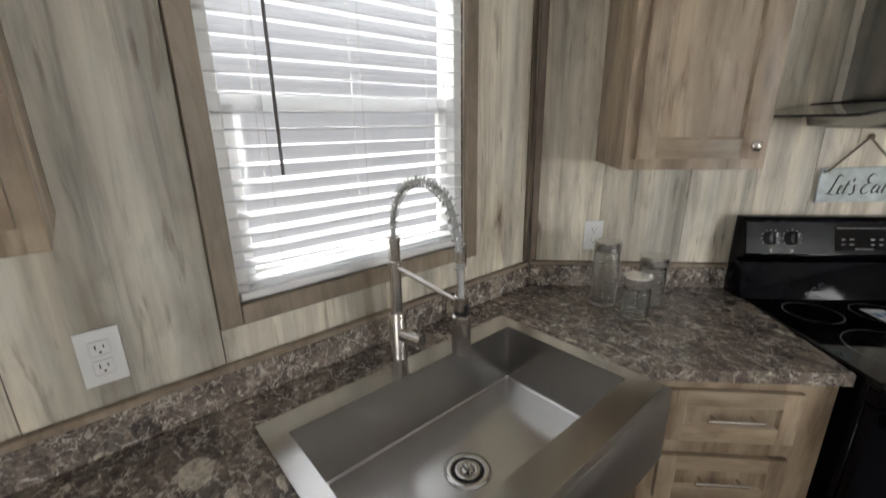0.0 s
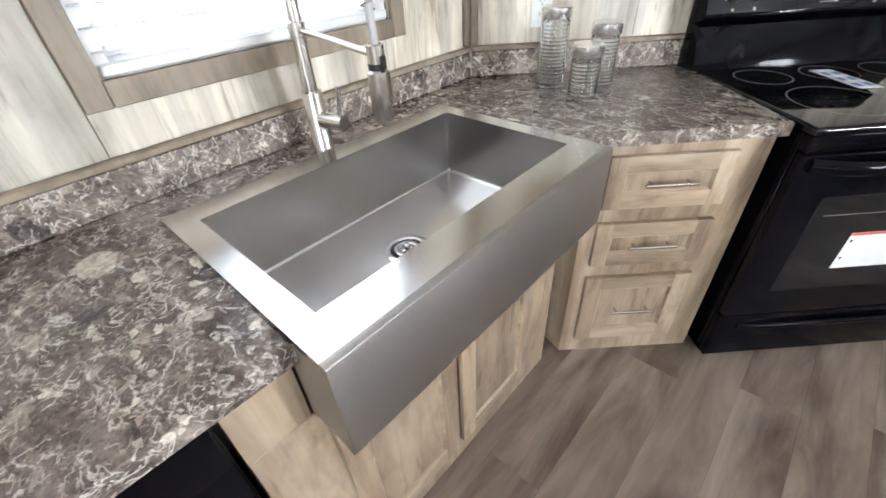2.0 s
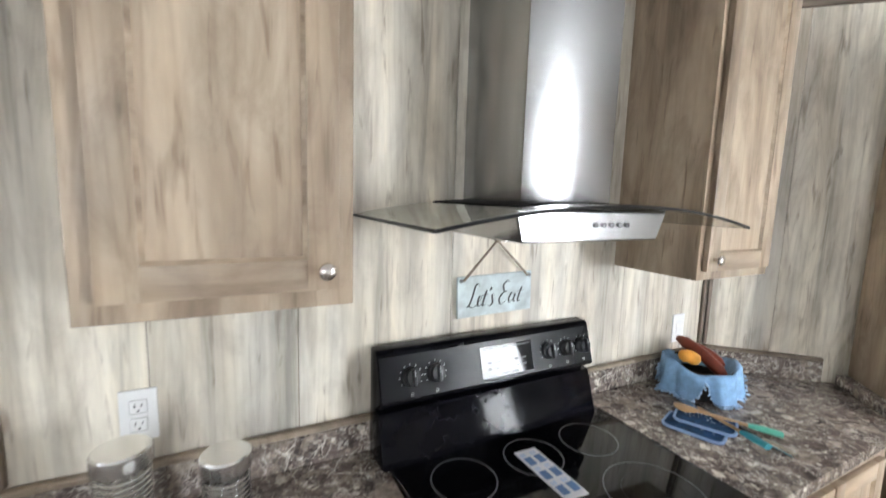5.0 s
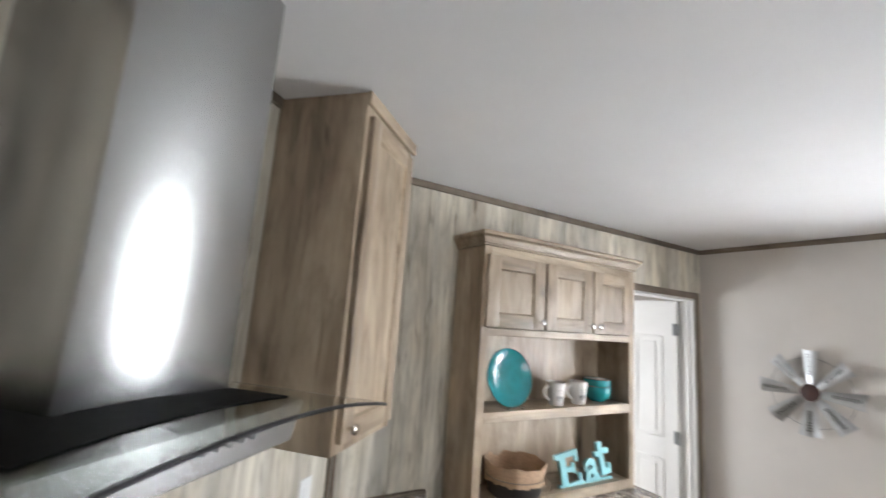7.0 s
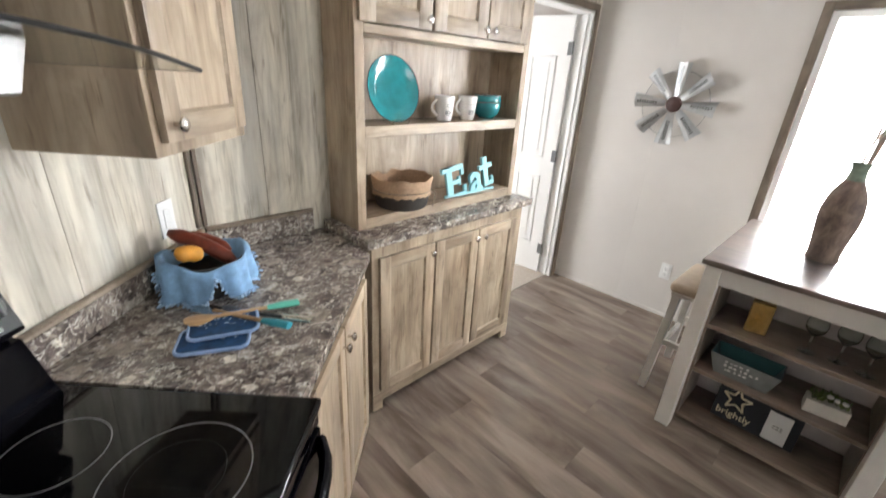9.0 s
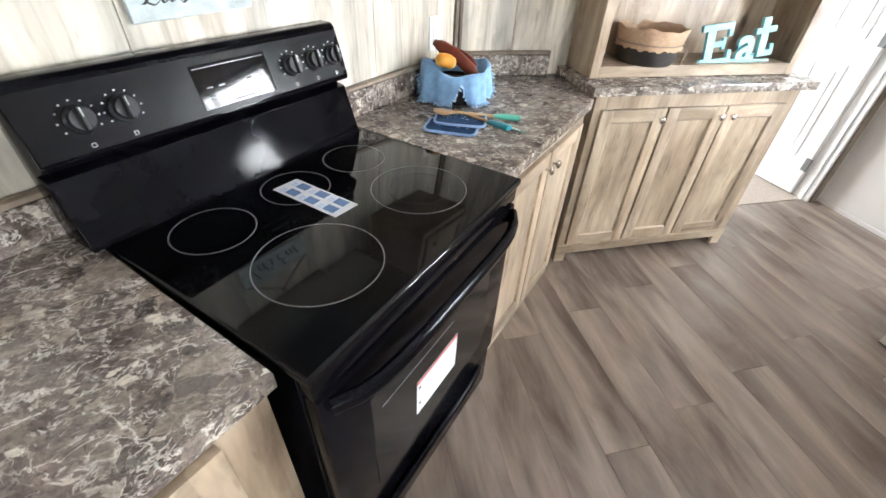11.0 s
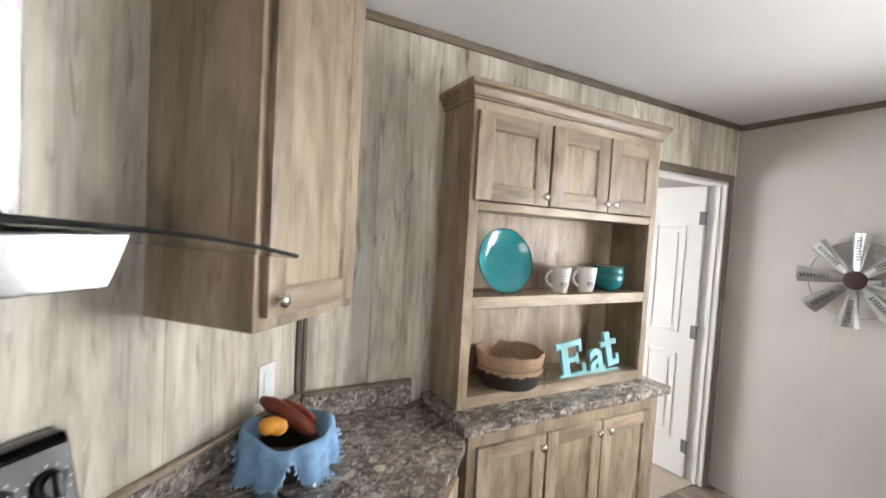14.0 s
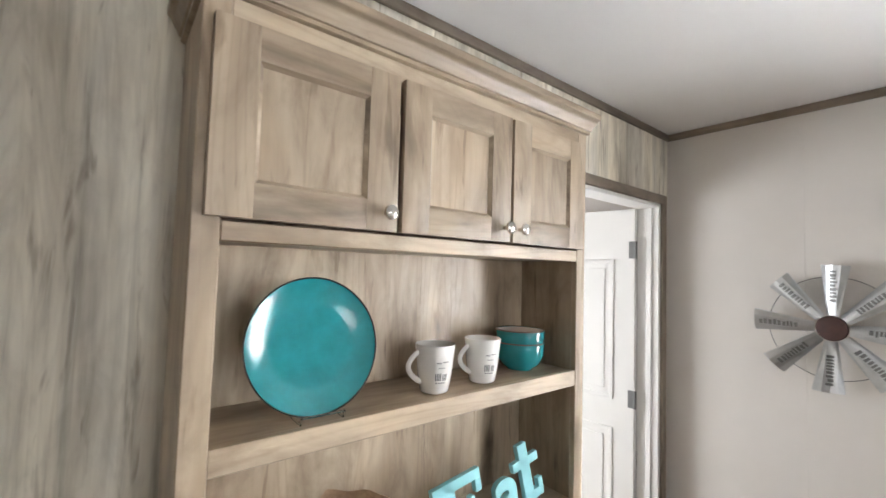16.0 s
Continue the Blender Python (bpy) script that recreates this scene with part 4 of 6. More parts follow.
sweep(bm, [(0.072, 0.012, 0.095), (0.080, 0.013, 0.13), (0.088, 0.014, 0.175)], [0.006, 0.005, 0.0055], 10, flat=0.7)
part("lever", bm, M_NICKEL, faucet)

# ---------------- dishwasher ----------------
dish = thing("dishwasher", SINK @ pose(-1.595, 0, 0), "glossy black built-in dishwasher under the counter", "dishwasher")
bm = bmesh.new()
box(bm, -0.298, 0.298, -0.58, -0.03, 0.02, 0.868, 0.002)
part("body", bm, M_BLACKMATT, dish)
bm = bmesh.new()
box(bm, -0.297, 0.297, -0.615, -0.581, 0.11, 0.755, 0.006, seg=2)
part("door", bm, M_BLACK, dish)
bm = bmesh.new()
box(bm, -0.297, 0.297, -0.622, -0.581, 0.758, 0.866, 0.008, seg=2)
panel = part("control_panel", bm, M_BLACK, dish)
for i in range(9):
    bm = bmesh.new()
    box(bm, 0.06 + i * 0.012, 0.065 + i * 0.012, -0.6228, -0.6222, 0.838, 0.858)
    part("vent_slit", bm, M_BLACKMATT, panel)
for x0, x1, z in ((0.10, 0.165, 0.800), (0.17, 0.215, 0.800), (0.10, 0.19, 0.788)):
    bm = bmesh.new()
    box(bm, x0, x1, -0.6228, -0.6222, z, z + 0.005)
    part("print", bm, M_PRINT, panel)

# ---------------- the range ----------------
RNG = RANGE @ pose(1.205, -0.66, 0, 0, 0, 1.2) @ pose(0, 0.66, 0)
rng = thing("electric_range", RNG, "glossy black freestanding electric range with glass cooktop", "range")
bm = bmesh.new()
box(bm, -0.377, 0.377, -0.635, -0.03, 0.014, 0.893, 0.003)
box(bm, -0.36, 0.36, -0.60, -0.06, 0.0, 0.036)
part("body", bm, M_BLACK, rng)
bm = bmesh.new()
box(bm, -0.384, 0.384, -0.676, -0.045, 0.892, 0.9145, 0.009, seg=3)
ctop = part("cooktop", bm, M_BLACKGLASS, rng, "black ceramic glass cooktop with ring marks")


def ring(u, v, r, w=0.0026, mat=None):
    bm = bmesh.new()
    lathe(bm, [(r - w, 0.0), (r - w * 0.5, 0.0005), (r, 0.0)], 56, Matrix.Translation((u - 1.197, -v, 0.9146)))
    part("burner_ring", bm, mat or M_DARKGREY, ctop)


for u, v, r in ((1.022, 0.488, 0.128), (1.372, 0.482, 0.122), (0.968, 0.235, 0.086), (1.193, 0.235, 0.084), (1.402, 0.238, 0.086)):
    ring(u, v, r)
ring(1.372, 0.482, 0.078, 0.0005, M_BLACKMATT)
bm = bmesh.new()
box(bm, -0.378, 0.378, -0.668, -0.636, 0.845, 0.890, 0.005, seg=2)
part("front_lip", bm, M_BLACK, rng)
bm = bmesh.new()
box(bm, -0.376, 0.376, -0.672, -0.637, 0.232, 0.838, 0.008, seg=2)
odoor = part("oven_door", bm, M_BLACK, rng)
bm = bmesh.new()
box(bm, -0.262, 0.262, -0.6732, -0.670, 0.345, 0.705, 0.001)
M_OVENGLASS = plain("oven_window_glass", (0.011, 0.011, 0.012), 0.08, 0.0, 0.2, 6.0, 0.0)
part("oven_window", bm, M_OVENGLASS, odoor, "dark tinted oven window")
bm = bmesh.new()
box(bm, -0.230, 0.060, -0.6738, -0.6733, 0.640, 0.6425)
part("rack_line", bm, M_DARKGREY, odoor, "faint line in the oven window", smooth=None)
bm = bmesh.new()
pts = []
for i in range(17):
    s = i / 8 - 1
    pts.append((0.355 * s, -0.676 - 0.042 * (1 - s ** 6), 0.812))
sweep(bm, pts, 0.014, 12, flat=1.5)
part("handle", bm, M_BLACK, odoor, "long bowed black door handle")
bm = bmesh.new()
box(bm, -0.375, 0.375, -0.664, -0.630, 0.016, 0.222, 0.007, seg=2)
drw = part("storage_drawer", bm, M_BLACK, rng)
bm = bmesh.new()
sweep(bm, [(0.30 * k / 10, -0.663 - 0.013 * (1 - (k / 10) ** 8), 0.176 - 0.004 * (k / 10) ** 4) for k in range(-10, 11)], 0.013, 12, flat=1.0)
part("drawer_grip", bm, M_BLACK, drw)
bm = bmesh.new()
prism(bm, [(-0.012, 0.905), (-0.128, 0.915), (-0.118, 0.940), (-0.082, 1.050), (-0.052, 1.056), (-0.098, 1.074), (-0.100, 1.082), (-0.062, 1.208), (-0.052, 1.217), (-0.012, 1.217)][::-1], -0.407, 0.356)
bmesh.ops.transform(bm, matrix=Matrix(((0, 0, 1, 0), (1, 0, 0, 0), (0, 1, 0, 0), (0, 0, 0, 1))), verts=bm.verts)
bmesh.ops.bevel(bm, geom=[e for e in bm.edges if e.calc_face_angle(0) > 0.5], offset=0.0025, segments=2, affect="EDGES", profile=0.5)
guard = part("backguard", bm, M_BLACK, rng)
bm = bmesh.new()
box(bm, -0.404, 0.353, -0.0012, 0.0012, -0.058, 0.060, 0.0005, Matrix.Translation((0, -0.0825, 1.143)) @ pose(0, 0, 0, -16.8, 0, 0))
part("control_panel", bm, M_SATIN, guard)
TILT = Matrix.Translation((0, -0.0838, 1.143)) @ pose(0, 0, 0, -16.8, 0, 0)    # on the leaning control panel
for u in (0.876, 0.951, 1.360, 1.434, 1.506):
    bm = bmesh.new()
    lathe(bm, [(0, 0), (0.0265, 0.0), (0.0255, 0.006), (0.0205, 0.010), (0.0195, 0.022), (0, 0.023)], 24, TILT @ Matrix.Translation((u - 1.192, 0, 0)) @ pose(0, 0, 0, 90, 0, 0))
    box(bm, -0.0050, 0.0050, -0.032, -0.010, -0.0215, 0.0215, 0.002, TILT @ Matrix.Translation((u - 1.192, 0, 0)))
    k = part("control_knob", bm, M_BLACKMATT, guard)
    bm = bmesh.new()
    box(bm, -0.001, 0.001, -0.0328, -0.0322, 0.003, 0.0185, 0, TILT @ Matrix.Translation((u - 1.192, 0, 0)))
    part("pointer", bm, M_PRINT, k)
    for j in range(9):
        a = radians(-120 + j * 30)
        bm = bmesh.new()
        box(bm, -0.0016, 0.0016, -0.0008, -0.0002, -0.0016, 0.0016, 0, TILT @ Matrix.Translation((u - 1.192 + 0.033 * math.sin(a), 0, 0.033 * math.cos(a))))
        part("dial_mark", bm, M_PRINT, guard, smooth=None)
    bm = bmesh.new()
    lathe(bm, [(0.0040, 0.0003), (0.0040, 0.0008), (0.0054, 0.0008), (0.0054, 0.0003)], 4, TILT @ Matrix.Translation((u - 1.192, 0, -0.047)) @ pose(0, 0, 0, 90, 0, 0) @ pose(0, 0, 0, 0, 0, 45))
    part("burner_mark", bm, M_PRINT, guard, smooth=None)
bm = bmesh.new()
box(bm, -0.092, 0.100, -0.0015, 0.0, -0.046, 0.044, 0.0, TILT)
disp = part("display", bm, M_BLACKGLASS, guard)
bm = bmesh.new()
box(bm, -0.086, 0.094, -0.0021, -0.0015, 0.036, 0.0385, 0, TILT)
for x in (-0.07, -0.04, 0.03, 0.06):
    for z in (-0.005, -0.024):
        box(bm, x, x + 0.014, -0.0021, -0.0015, z, z + 0.003, 0, TILT)
box(bm, -0.022, 0.040, -0.0021, -0.0015, -0.041, -0.037, 0, TILT)
part("display_print", bm, M_DARKGREY, disp)
bm = bmesh.new()
prism(bm, [(1.150 - 1.197, -0.408), (1.221 - 1.197, -0.413), (1.222 - 1.197, -0.205), (1.151 - 1.197, -0.201)], 0.9150, 0.9158)
leaf = solid("instruction_card", bm, M_PAPER, RNG, "white printed instruction card lying on the cooktop", "card", smooth=None)
M_CARDINK = plain("dark_blue_print", (0.10, 0.19, 0.38), 0.5, 0.0, 0.15, 60.0, 0.0)
for i in range(3):
    for j in range(2):
        x, y = -0.041 + j * 0.034, -0.392 + i * 0.062
        bm = bmesh.new()
        box(bm, x + 0.002, x + 0.026, y, y + 0.034, 0.91585, 0.91605)
        part("picture", bm, M_CARDINK, leaf, smooth=None)
        for k in range(2):
            bm = bmesh.new()
            box(bm, x + 0.003 + 0.009 * k, x + 0.008 + 0.009 * k, y + 0.038, y + 0.052, 0.91585, 0.91605)
            part("print", bm, M_BLUEPRINT, leaf, smooth=None)
bm = bmesh.new()
box(bm, 1.093 - 1.197, 1.284 - 1.197, -0.6745, -0.6736, 0.432, 0.570)
leaf = solid("energy_sticker", bm, M_PAPER, RNG, "white paper sticker with a red band on the oven door", "sticker", smooth=None)
bm = bmesh.new()
box(bm, -0.104, 0.087, -0.6748, -0.6745, 0.560, 0.570)
part("band", bm, M_RED, leaf, "red band", smooth=None)
bm = bmesh.new()
box(bm, -0.096, -0.088, -0.6748, -0.6745, 0.535, 0.545)
box(bm, -0.096, -0.088, -0.6748, -0.6745, 0.470, 0.478)
part("print", bm, M_INK, leaf, smooth=None)

# ---------------- range hood ----------------
hood = thing("range_hood", RANGE @ pose(1.172, 0, 0), "stainless chimney range hood with curved glass canopy", "range hood")
bm = bmesh.new()
box(bm, -0.104, 0.190, -0.280, -0.002, 1.612, CEIL - 0.001, 0.003, seg=2)
part("chimney", bm, M_STEELX, hood)
for k in range(4):
    bm = bmesh.new()
    box(bm, -0.1052, -0.1042, -0.200 + 0.026 * k, -0.178 + 0.026 * k, CEIL - 0.090, CEIL - 0.050)
    part("vent_slot", bm, M_BLACKMATT, hood, "dark vent slot")
bm = bmesh.new()
HALF, NX = 0.430, 36


def canopy(x):
    s = 1 - (x / HALF) ** 2
    return 1.572 + 0.046 * s, -0.500 - 0.010 * s


rows = []
for i in range(NX + 1):
    x = -HALF + 2 * HALF * i / NX
    z, y = canopy(x)
    rows.append([bm.verts.new(p) for p in ((x, -0.004, z), (x, y, z), (x, y, z + 0.006), (x, -0.004, z + 0.006))])
for lo, hi in zip(rows, rows[1:]):
    for k in range(4):
        bm.faces.new((lo[k], lo[(k + 1) % 4], hi[(k + 1) % 4], hi[k]))
bm.faces.new(rows[0][::-1])
bm.faces.new(rows[-1])
glass = part("canopy", bm, M_HOODGLASS, hood, "curved clear glass canopy", smooth=30)
bm = bmesh.new()
pts = []
for i in range(41):
    x = -HALF + 2 * HALF * i / 40
    z, y = canopy(x)
    pts.append((x, y - 0.0015, z + 0.003))
sweep(bm, pts, 0.0036, 6)
sweep(bm, [(-HALF - 0.001, -0.006, 1.575), (-HALF - 0.001, -0.500, 1.575)], 0.0036, 6)
sweep(bm, [(HALF + 0.001, -0.006, 1.575), (HALF + 0.001, -0.500, 1.575)], 0.0036, 6)
part("edge", bm, M_BLACKMATT, glass, "dark polished edge of the glass")
bm = bmesh.new()
lo = [(-0.200, -0.418), (0.202, -0.418), (0.202, -0.004), (-0.200, -0.004)]
hi = [(-0.222, -0.424), (0.223, -0.424), (0.223, -0.004), (-0.222, -0.004)]
a = [bm.verts.new((x, y, 1.541)) for x, y in lo]
b = [bm.verts.new((x, y, 1.606)) for x, y in hi]
bm.faces.new(a[::-1])
bm.faces.new(b)
for i in range(4):
    bm.faces.new((a[i], a[(i + 1) % 4], b[(i + 1) % 4], b[i]))
bmesh.ops.bevel(bm, geom=list(bm.edges), offset=0.003, segments=1, affect="EDGES")
blower = part("blower_box", bm, M_STEELX, hood)
M_GASKET = plain("matt_black_plate", (0.012, 0.012, 0.012), 0.7, 0.0, 0.2, 20.0, 0.0)
M_GASKET.node_tree.nodes["Principled BSDF"].inputs["Specular IOR Level"].default_value = 0.1
bm = bmesh.new()
rows = []
for i in range(13):
    x = -0.205 + 0.410 * i / 12
    z = canopy(x)[0] + 0.0064
    rows.append([bm.verts.new(p) for p in ((x, -0.006, z), (x, -0.400, z), (x, -0.400, z + 0.0018), (x, -0.006, z + 0.0018))])
for lo, hi in zip(rows, rows[1:]):
    for k in range(4):
        bm.faces.new((lo[k], lo[(k + 1) % 4], hi[(k + 1) % 4], hi[k]))
bm.faces.new(rows[0][::-1])
bm.faces.new(rows[-1])
part("top_plate", bm, M_GASKET, hood, "matt black plate on the glass", smooth=30)
for i in range(5):
    bm = bmesh.new()
    tube(bm, (-0.005 + i * 0.024, -0.415, 1.577), (-0.005 + i * 0.024, -0.4255, 1.577), 0.0055, seg=12)
    part("button", bm, M_DARKGREY, blower)
bm = bmesh.new()
ball(bm, (-0.155, -0.4205, 1.579), 0.010, (1, 0.1, 0.45))
part("badge", bm, M_DARKGREY, blower)
for x in (-0.1, 0.1):
    bm = bmesh.new()
    box(bm, x - 0.085, x + 0.085, -0.34, -0.06, 1.536, 1.5407, 0.001)
    part("filter", bm, M_NICKEL, blower)

# ---------------- sign over the range ----------------
M_SIGN = plain("galvanised_sign", (0.50, 0.57, 0.57), 0.5, 0.0, 0.25, 22.0, 0.05)
M_ROPE = plain("jute_rope", (0.24, 0.19, 0.14), 0.9, 0.0, 0.2, 150.0, 0.6)
sign = thing("hanging_sign", RANGE @ pose(1.192, -0.004, 1.330, 0, -1.5, 0), "pale washed hanging sign lettered Let's Eat on a rope", "sign")
bm = bmesh.new()
box(bm, -0.138, 0.138, -0.010, -0.002, -0.064, 0.064, 0.002)
part("board", bm, M_SIGN, sign)


def pen_stroke(bm, pts):
    """One brush stroke through a few points, thicker where it runs down."""
    ext = [Vector(p) for p in (pts[0], *pts, pts[-1])]
    line = []
    for p0, p1, p2, p3 in zip(ext, ext[1:], ext[2:], ext[3:]):
        for k in range(6):
            t = k / 6
            line.append(0.5 * ((2 * p1) + (p2 - p0) * t + (2 * p0 - 5 * p1 + 4 * p2 - p3) * t * t + (3 * p1 - p0 - 3 * p2 + p3) * t ** 3))
    line.append(ext[-1])
    flow = [(line[min(i + 1, len(line) - 1)] - line[max(i - 1, 0)]).normalized() for i in range(len(line))]
    line = [(0.096 * (p.x + 0.16 * p.y - 1.12), 0.0, 0.076 * (p.y - 0.46)) for p in line]
    sweep(bm, line, [0.0011 + 0.0022 * max(0.0, -d.y) for d in flow], 8)


LETTERS = [
    [[(0.36, 0.86), (0.28, 0.97), (0.19, 0.85), (0.16, 0.5), (0.09, 0.12), (0.0, 0.04), (0.10, 0.06), (0.25, 0.0), (0.37, 0.10)]],
    [[(0.36, 0.12), (0.48, 0.28), (0.50, 0.42), (0.43, 0.44), (0.39, 0.25), (0.44, 0.03), (0.56, 0.10)]],
    [[(0.66, 0.66), (0.61, 0.30), (0.61, 0.04), (0.71, 0.08)], [(0.52, 0.46), (0.74, 0.50)]],
    [[(0.83, 0.78), (0.80, 0.62)]],
    [[(1.00, 0.42), (0.91, 0.45), (0.93, 0.28), (0.97, 0.10), (0.87, -0.02), (0.80, 0.06)]],
    [[(1.54, 0.88), (1.42, 0.98), (1.29, 0.80), (1.36, 0.56), (1.45, 0.54), (1.31, 0.46), (1.21, 0.22), (1.32, 0.0), (1.50, 0.12)]],
    [[(1.81, 0.38), (1.69, 0.44), (1.60, 0.22), (1.66, 0.02), (1.78, 0.20), (1.83, 0.40), (1.80, 0.10), (1.89, 0.05)]],
    [[(2.06, 0.66), (1.99, 0.30), (1.99, 0.04), (2.10, 0.08)], [(1.90, 0.46), (2.16, 0.50)]],
]
for strokes in LETTERS:
    bm = bmesh.new()
    for pts in strokes:
        pen_stroke(bm, pts)
    bmesh.ops.transform(bm, matrix=pose(0, -0.0100, 0) @ Matrix.Diagonal((1, 0.25, 1, 1)), verts=bm.verts)
    part("letter", bm, M_INK, sign)
bm = bmesh.new()
sweep(bm, [(-0.118, -0.013, 0.052), (0.0, -0.012, 0.170), (0.118, -0.013, 0.052)], 0.0042, 8)
ball(bm, (0.0, -0.014, 0.172), 0.011)
part("rope", bm, M_ROPE, sign, "brown jute rope")
for x in (-0.126, 0.126):
    bm = bmesh.new()
    tube(bm, (x, -0.002, 0.052), (x, -0.014, 0.052), 0.006, seg=10)
    part("rivet", bm, M_DARKGREY, sign)


# ---------------- outlets ----------------
def outlet(m, label, switch=False):
    ob = thing("wall_outlet", m, label, "outlet", "wall outlets")
    bm = bmesh.new()
    box(bm, -0.036, 0.036, -0.005, 0, -0.060, 0.060, 0.002, seg=2)
    part("plate", bm, M_WHITE, ob)
    for z in ((0.0,) if switch else (-0.021, 0.021)):
        bm = bmesh.new()
        if switch:
            box(bm, -0.016, 0.016, -0.008, -0.005, -0.033, 0.033, 0.001)
        else:
            box(bm, -0.017, 0.017, -0.0075, -0.005, z - 0.016, z + 0.016, 0.004, seg=2)
        sock = part("socket", bm, M_WHITE, ob)
        if not switch:
            bm = bmesh.new()
            for x, h in ((-0.0065, 0.0045), (0.0065, 0.0036)):
                box(bm, x - 0.0011, x + 0.0011, -0.0079, -0.0074, z + 0.003 - h, z + 0.003 + h)
            tube(bm, (0, -0.0079, z - 0.009), (0, -0.0074, z - 0.009), 0.0025, seg=8)
            part("slots", bm, M_INK, sock)
    return ob


outlet(SINK @ pose(-1.388, -0.0005, 1.126), "white duplex wall outlet beside the sink window")
outlet(RANGE @ pose(0.258, -0.0005, 1.125), "white duplex wall outlet behind the canisters")
outlet(RANGE @ pose(2.132, -0.0005, 1.106), "white wall switch behind the basket", True)
outlet(DINE @ pose(0.868, -0.0005, 0.352), "white wall outlet low on the dining wall")

# ---------------- canisters ----------------
M_LID = plain("canister_lid_steel", (0.86, 0.86, 0.85), 0.25, 1.0, 0.05, 10.0, 0.0)


def canister(u, v, r, h, label):
    ob = thing("canister", RANGE @ pose(u, -v, 0.9125), label, "canister", "canisters by the range")
    prof = [(0, 0.0), (r - 0.002, 0.0)]
    n = int((h - 0.045) / 0.011)
    for i in range(n):
        z = 0.006 + i * 0.011
        prof += [(r - 0.0030, z), (r - 0.0006, z + 0.0025), (r, z + 0.0055), (r - 0.0006, z + 0.0085), (r - 0.0030, z + 0.0108)]
    prof += [(r - 0.004, h - 0.032), (r - 0.007, h - 0.030)]
    prof += [(r - 0.0070, h - 0.034), (r - 0.0060, h - 0.040), (r - 0.0060, 0.010), (0, 0.010)]
    bm = bmesh.new()
    lathe(bm, prof, 32)
    part("jar", bm, M_JAR, ob, "ribbed clear glass jar", smooth=60)
    bm = bmesh.new()
    lathe(bm, [(0, h - 0.034), (r + 0.001, h - 0.034), (r + 0.0022, h - 0.032), (r + 0.0022, h - 0.004), (r - 0.001, h - 0.0005), (r - 0.007, h), (0, h - 0.001)], 36)
    part("lid", bm, M_LID, ob, "brushed steel lid")


canister(0.263, 0.190, 0.046, 0.243, "tall ribbed glass canister with steel lid")
canister(0.432, 0.190, 0.046, 0.190, "medium ribbed glass canister with steel lid")
canister(0.341, 0.300, 0.046, 0.152, "short ribbed glass canister with steel lid")

# ---------------- things on the right counter ----------------
M_DENIM = plain("blue_denim", (0.200, 0.350, 0.540), 0.9, 0.0, 0.18, 40.0, 0.5)
M_DARKWICK = plain("dark_wicker", (0.030, 0.024, 0.020), 0.7, 0.0, 0.3, 60.0, 0.6)
M_SAUSAGE = plain("glazed_sausage", (0.150, 0.026, 0.012), 0.35, 0.0, 0.3, 30.0, 0.1)
M_ROLL = plain("golden_roll", (0.62, 0.27, 0.03), 0.5, 0.0, 0.2, 30.0, 0.1)
basket = thing("bread_basket", pose(1.585, 1.300, 0.9125, 0, 0, -20), "dark basket draped with ragged blue denim cloth", "basket")
bm = bmesh.new()
lathe(bm, [(0, 0.0), (0.092, 0.0), (0.105, 0.05), (0.118, 0.112), (0.112, 0.112), (0.098, 0.05), (0.085, 0.01), (0, 0.010)], 36)
part("bowl", bm, M_DARKWICK, basket)
bm = bmesh.new()
rim_n, rows = 72, []
for i in range(rim_n):
    a = 2 * math.pi * i / rim_n
    fold = 0.004 * math.sin(a * 7) + 0.003 * math.sin(a * 13 + 1)
    drop = 0.118 * (0.30 + 0.70 * min(1.0, abs(math.sin(a * 2 + 2.6)) * 1.9)) + 0.004 * math.sin(a * 17)
    lift = 0.012 * math.sin(a * 2 + 0.6) + 0.006 * math.sin(a * 5)
    ring_pts = []
    for r, z in ((0.085, 0.075), (0.112, 0.116 + lift), (0.122, 0.122 + lift), (0.130 + fold, 0.113 + lift), (0.131 + fold * 1.6, 0.122 - drop * 0.5), (0.137 + fold * 3.2, 0.124 - drop)):
        ring_pts.append(bm.verts.new((r * math.cos(a), r * math.sin(a), max(z, 0.006))))
    rows.append(ring_pts)
for i in range(rim_n):
    j = (i + 1) % rim_n
    for k in range(5):
        bm.faces.new((rows[i][k], rows[j][k], rows[j][k + 1], rows[i][k + 1]))
hem = [v[-1].co.copy() for v in rows]
cloth = part("cloth", bm, M_DENIM, basket, "ragged blue denim cloth", smooth=80)
bm = bmesh.new()
random.seed(4)
for i in range(rim_n * 2):
    p = hem[i // 2].lerp(hem[(i // 2 + 1) % rim_n], (i % 2) * 0.5)
    out = Vector((p.x, p.y, 0)).normalized()
    side = Vector((-out.y, out.x, 0))
    q = p + out * random.uniform(0.004, 0.014) + side * random.uniform(-0.008, 0.008) + Vector((0, 0, random.uniform(-0.008, 0.001)))
    q.z = max(q.z, 0.001)
    p = p + Vector((0, 0, 0.003))
    sweep(bm, [p, p.lerp(q, 0.5) + out * 0.002, q], [0.0034, 0.0040, 0.0024], 5)
part("fringe", bm, plain("frayed_denim", (0.34, 0.49, 0.66), 0.95, 0.0, 0.25, 90.0, 0.4), cloth, "pale frayed hem")
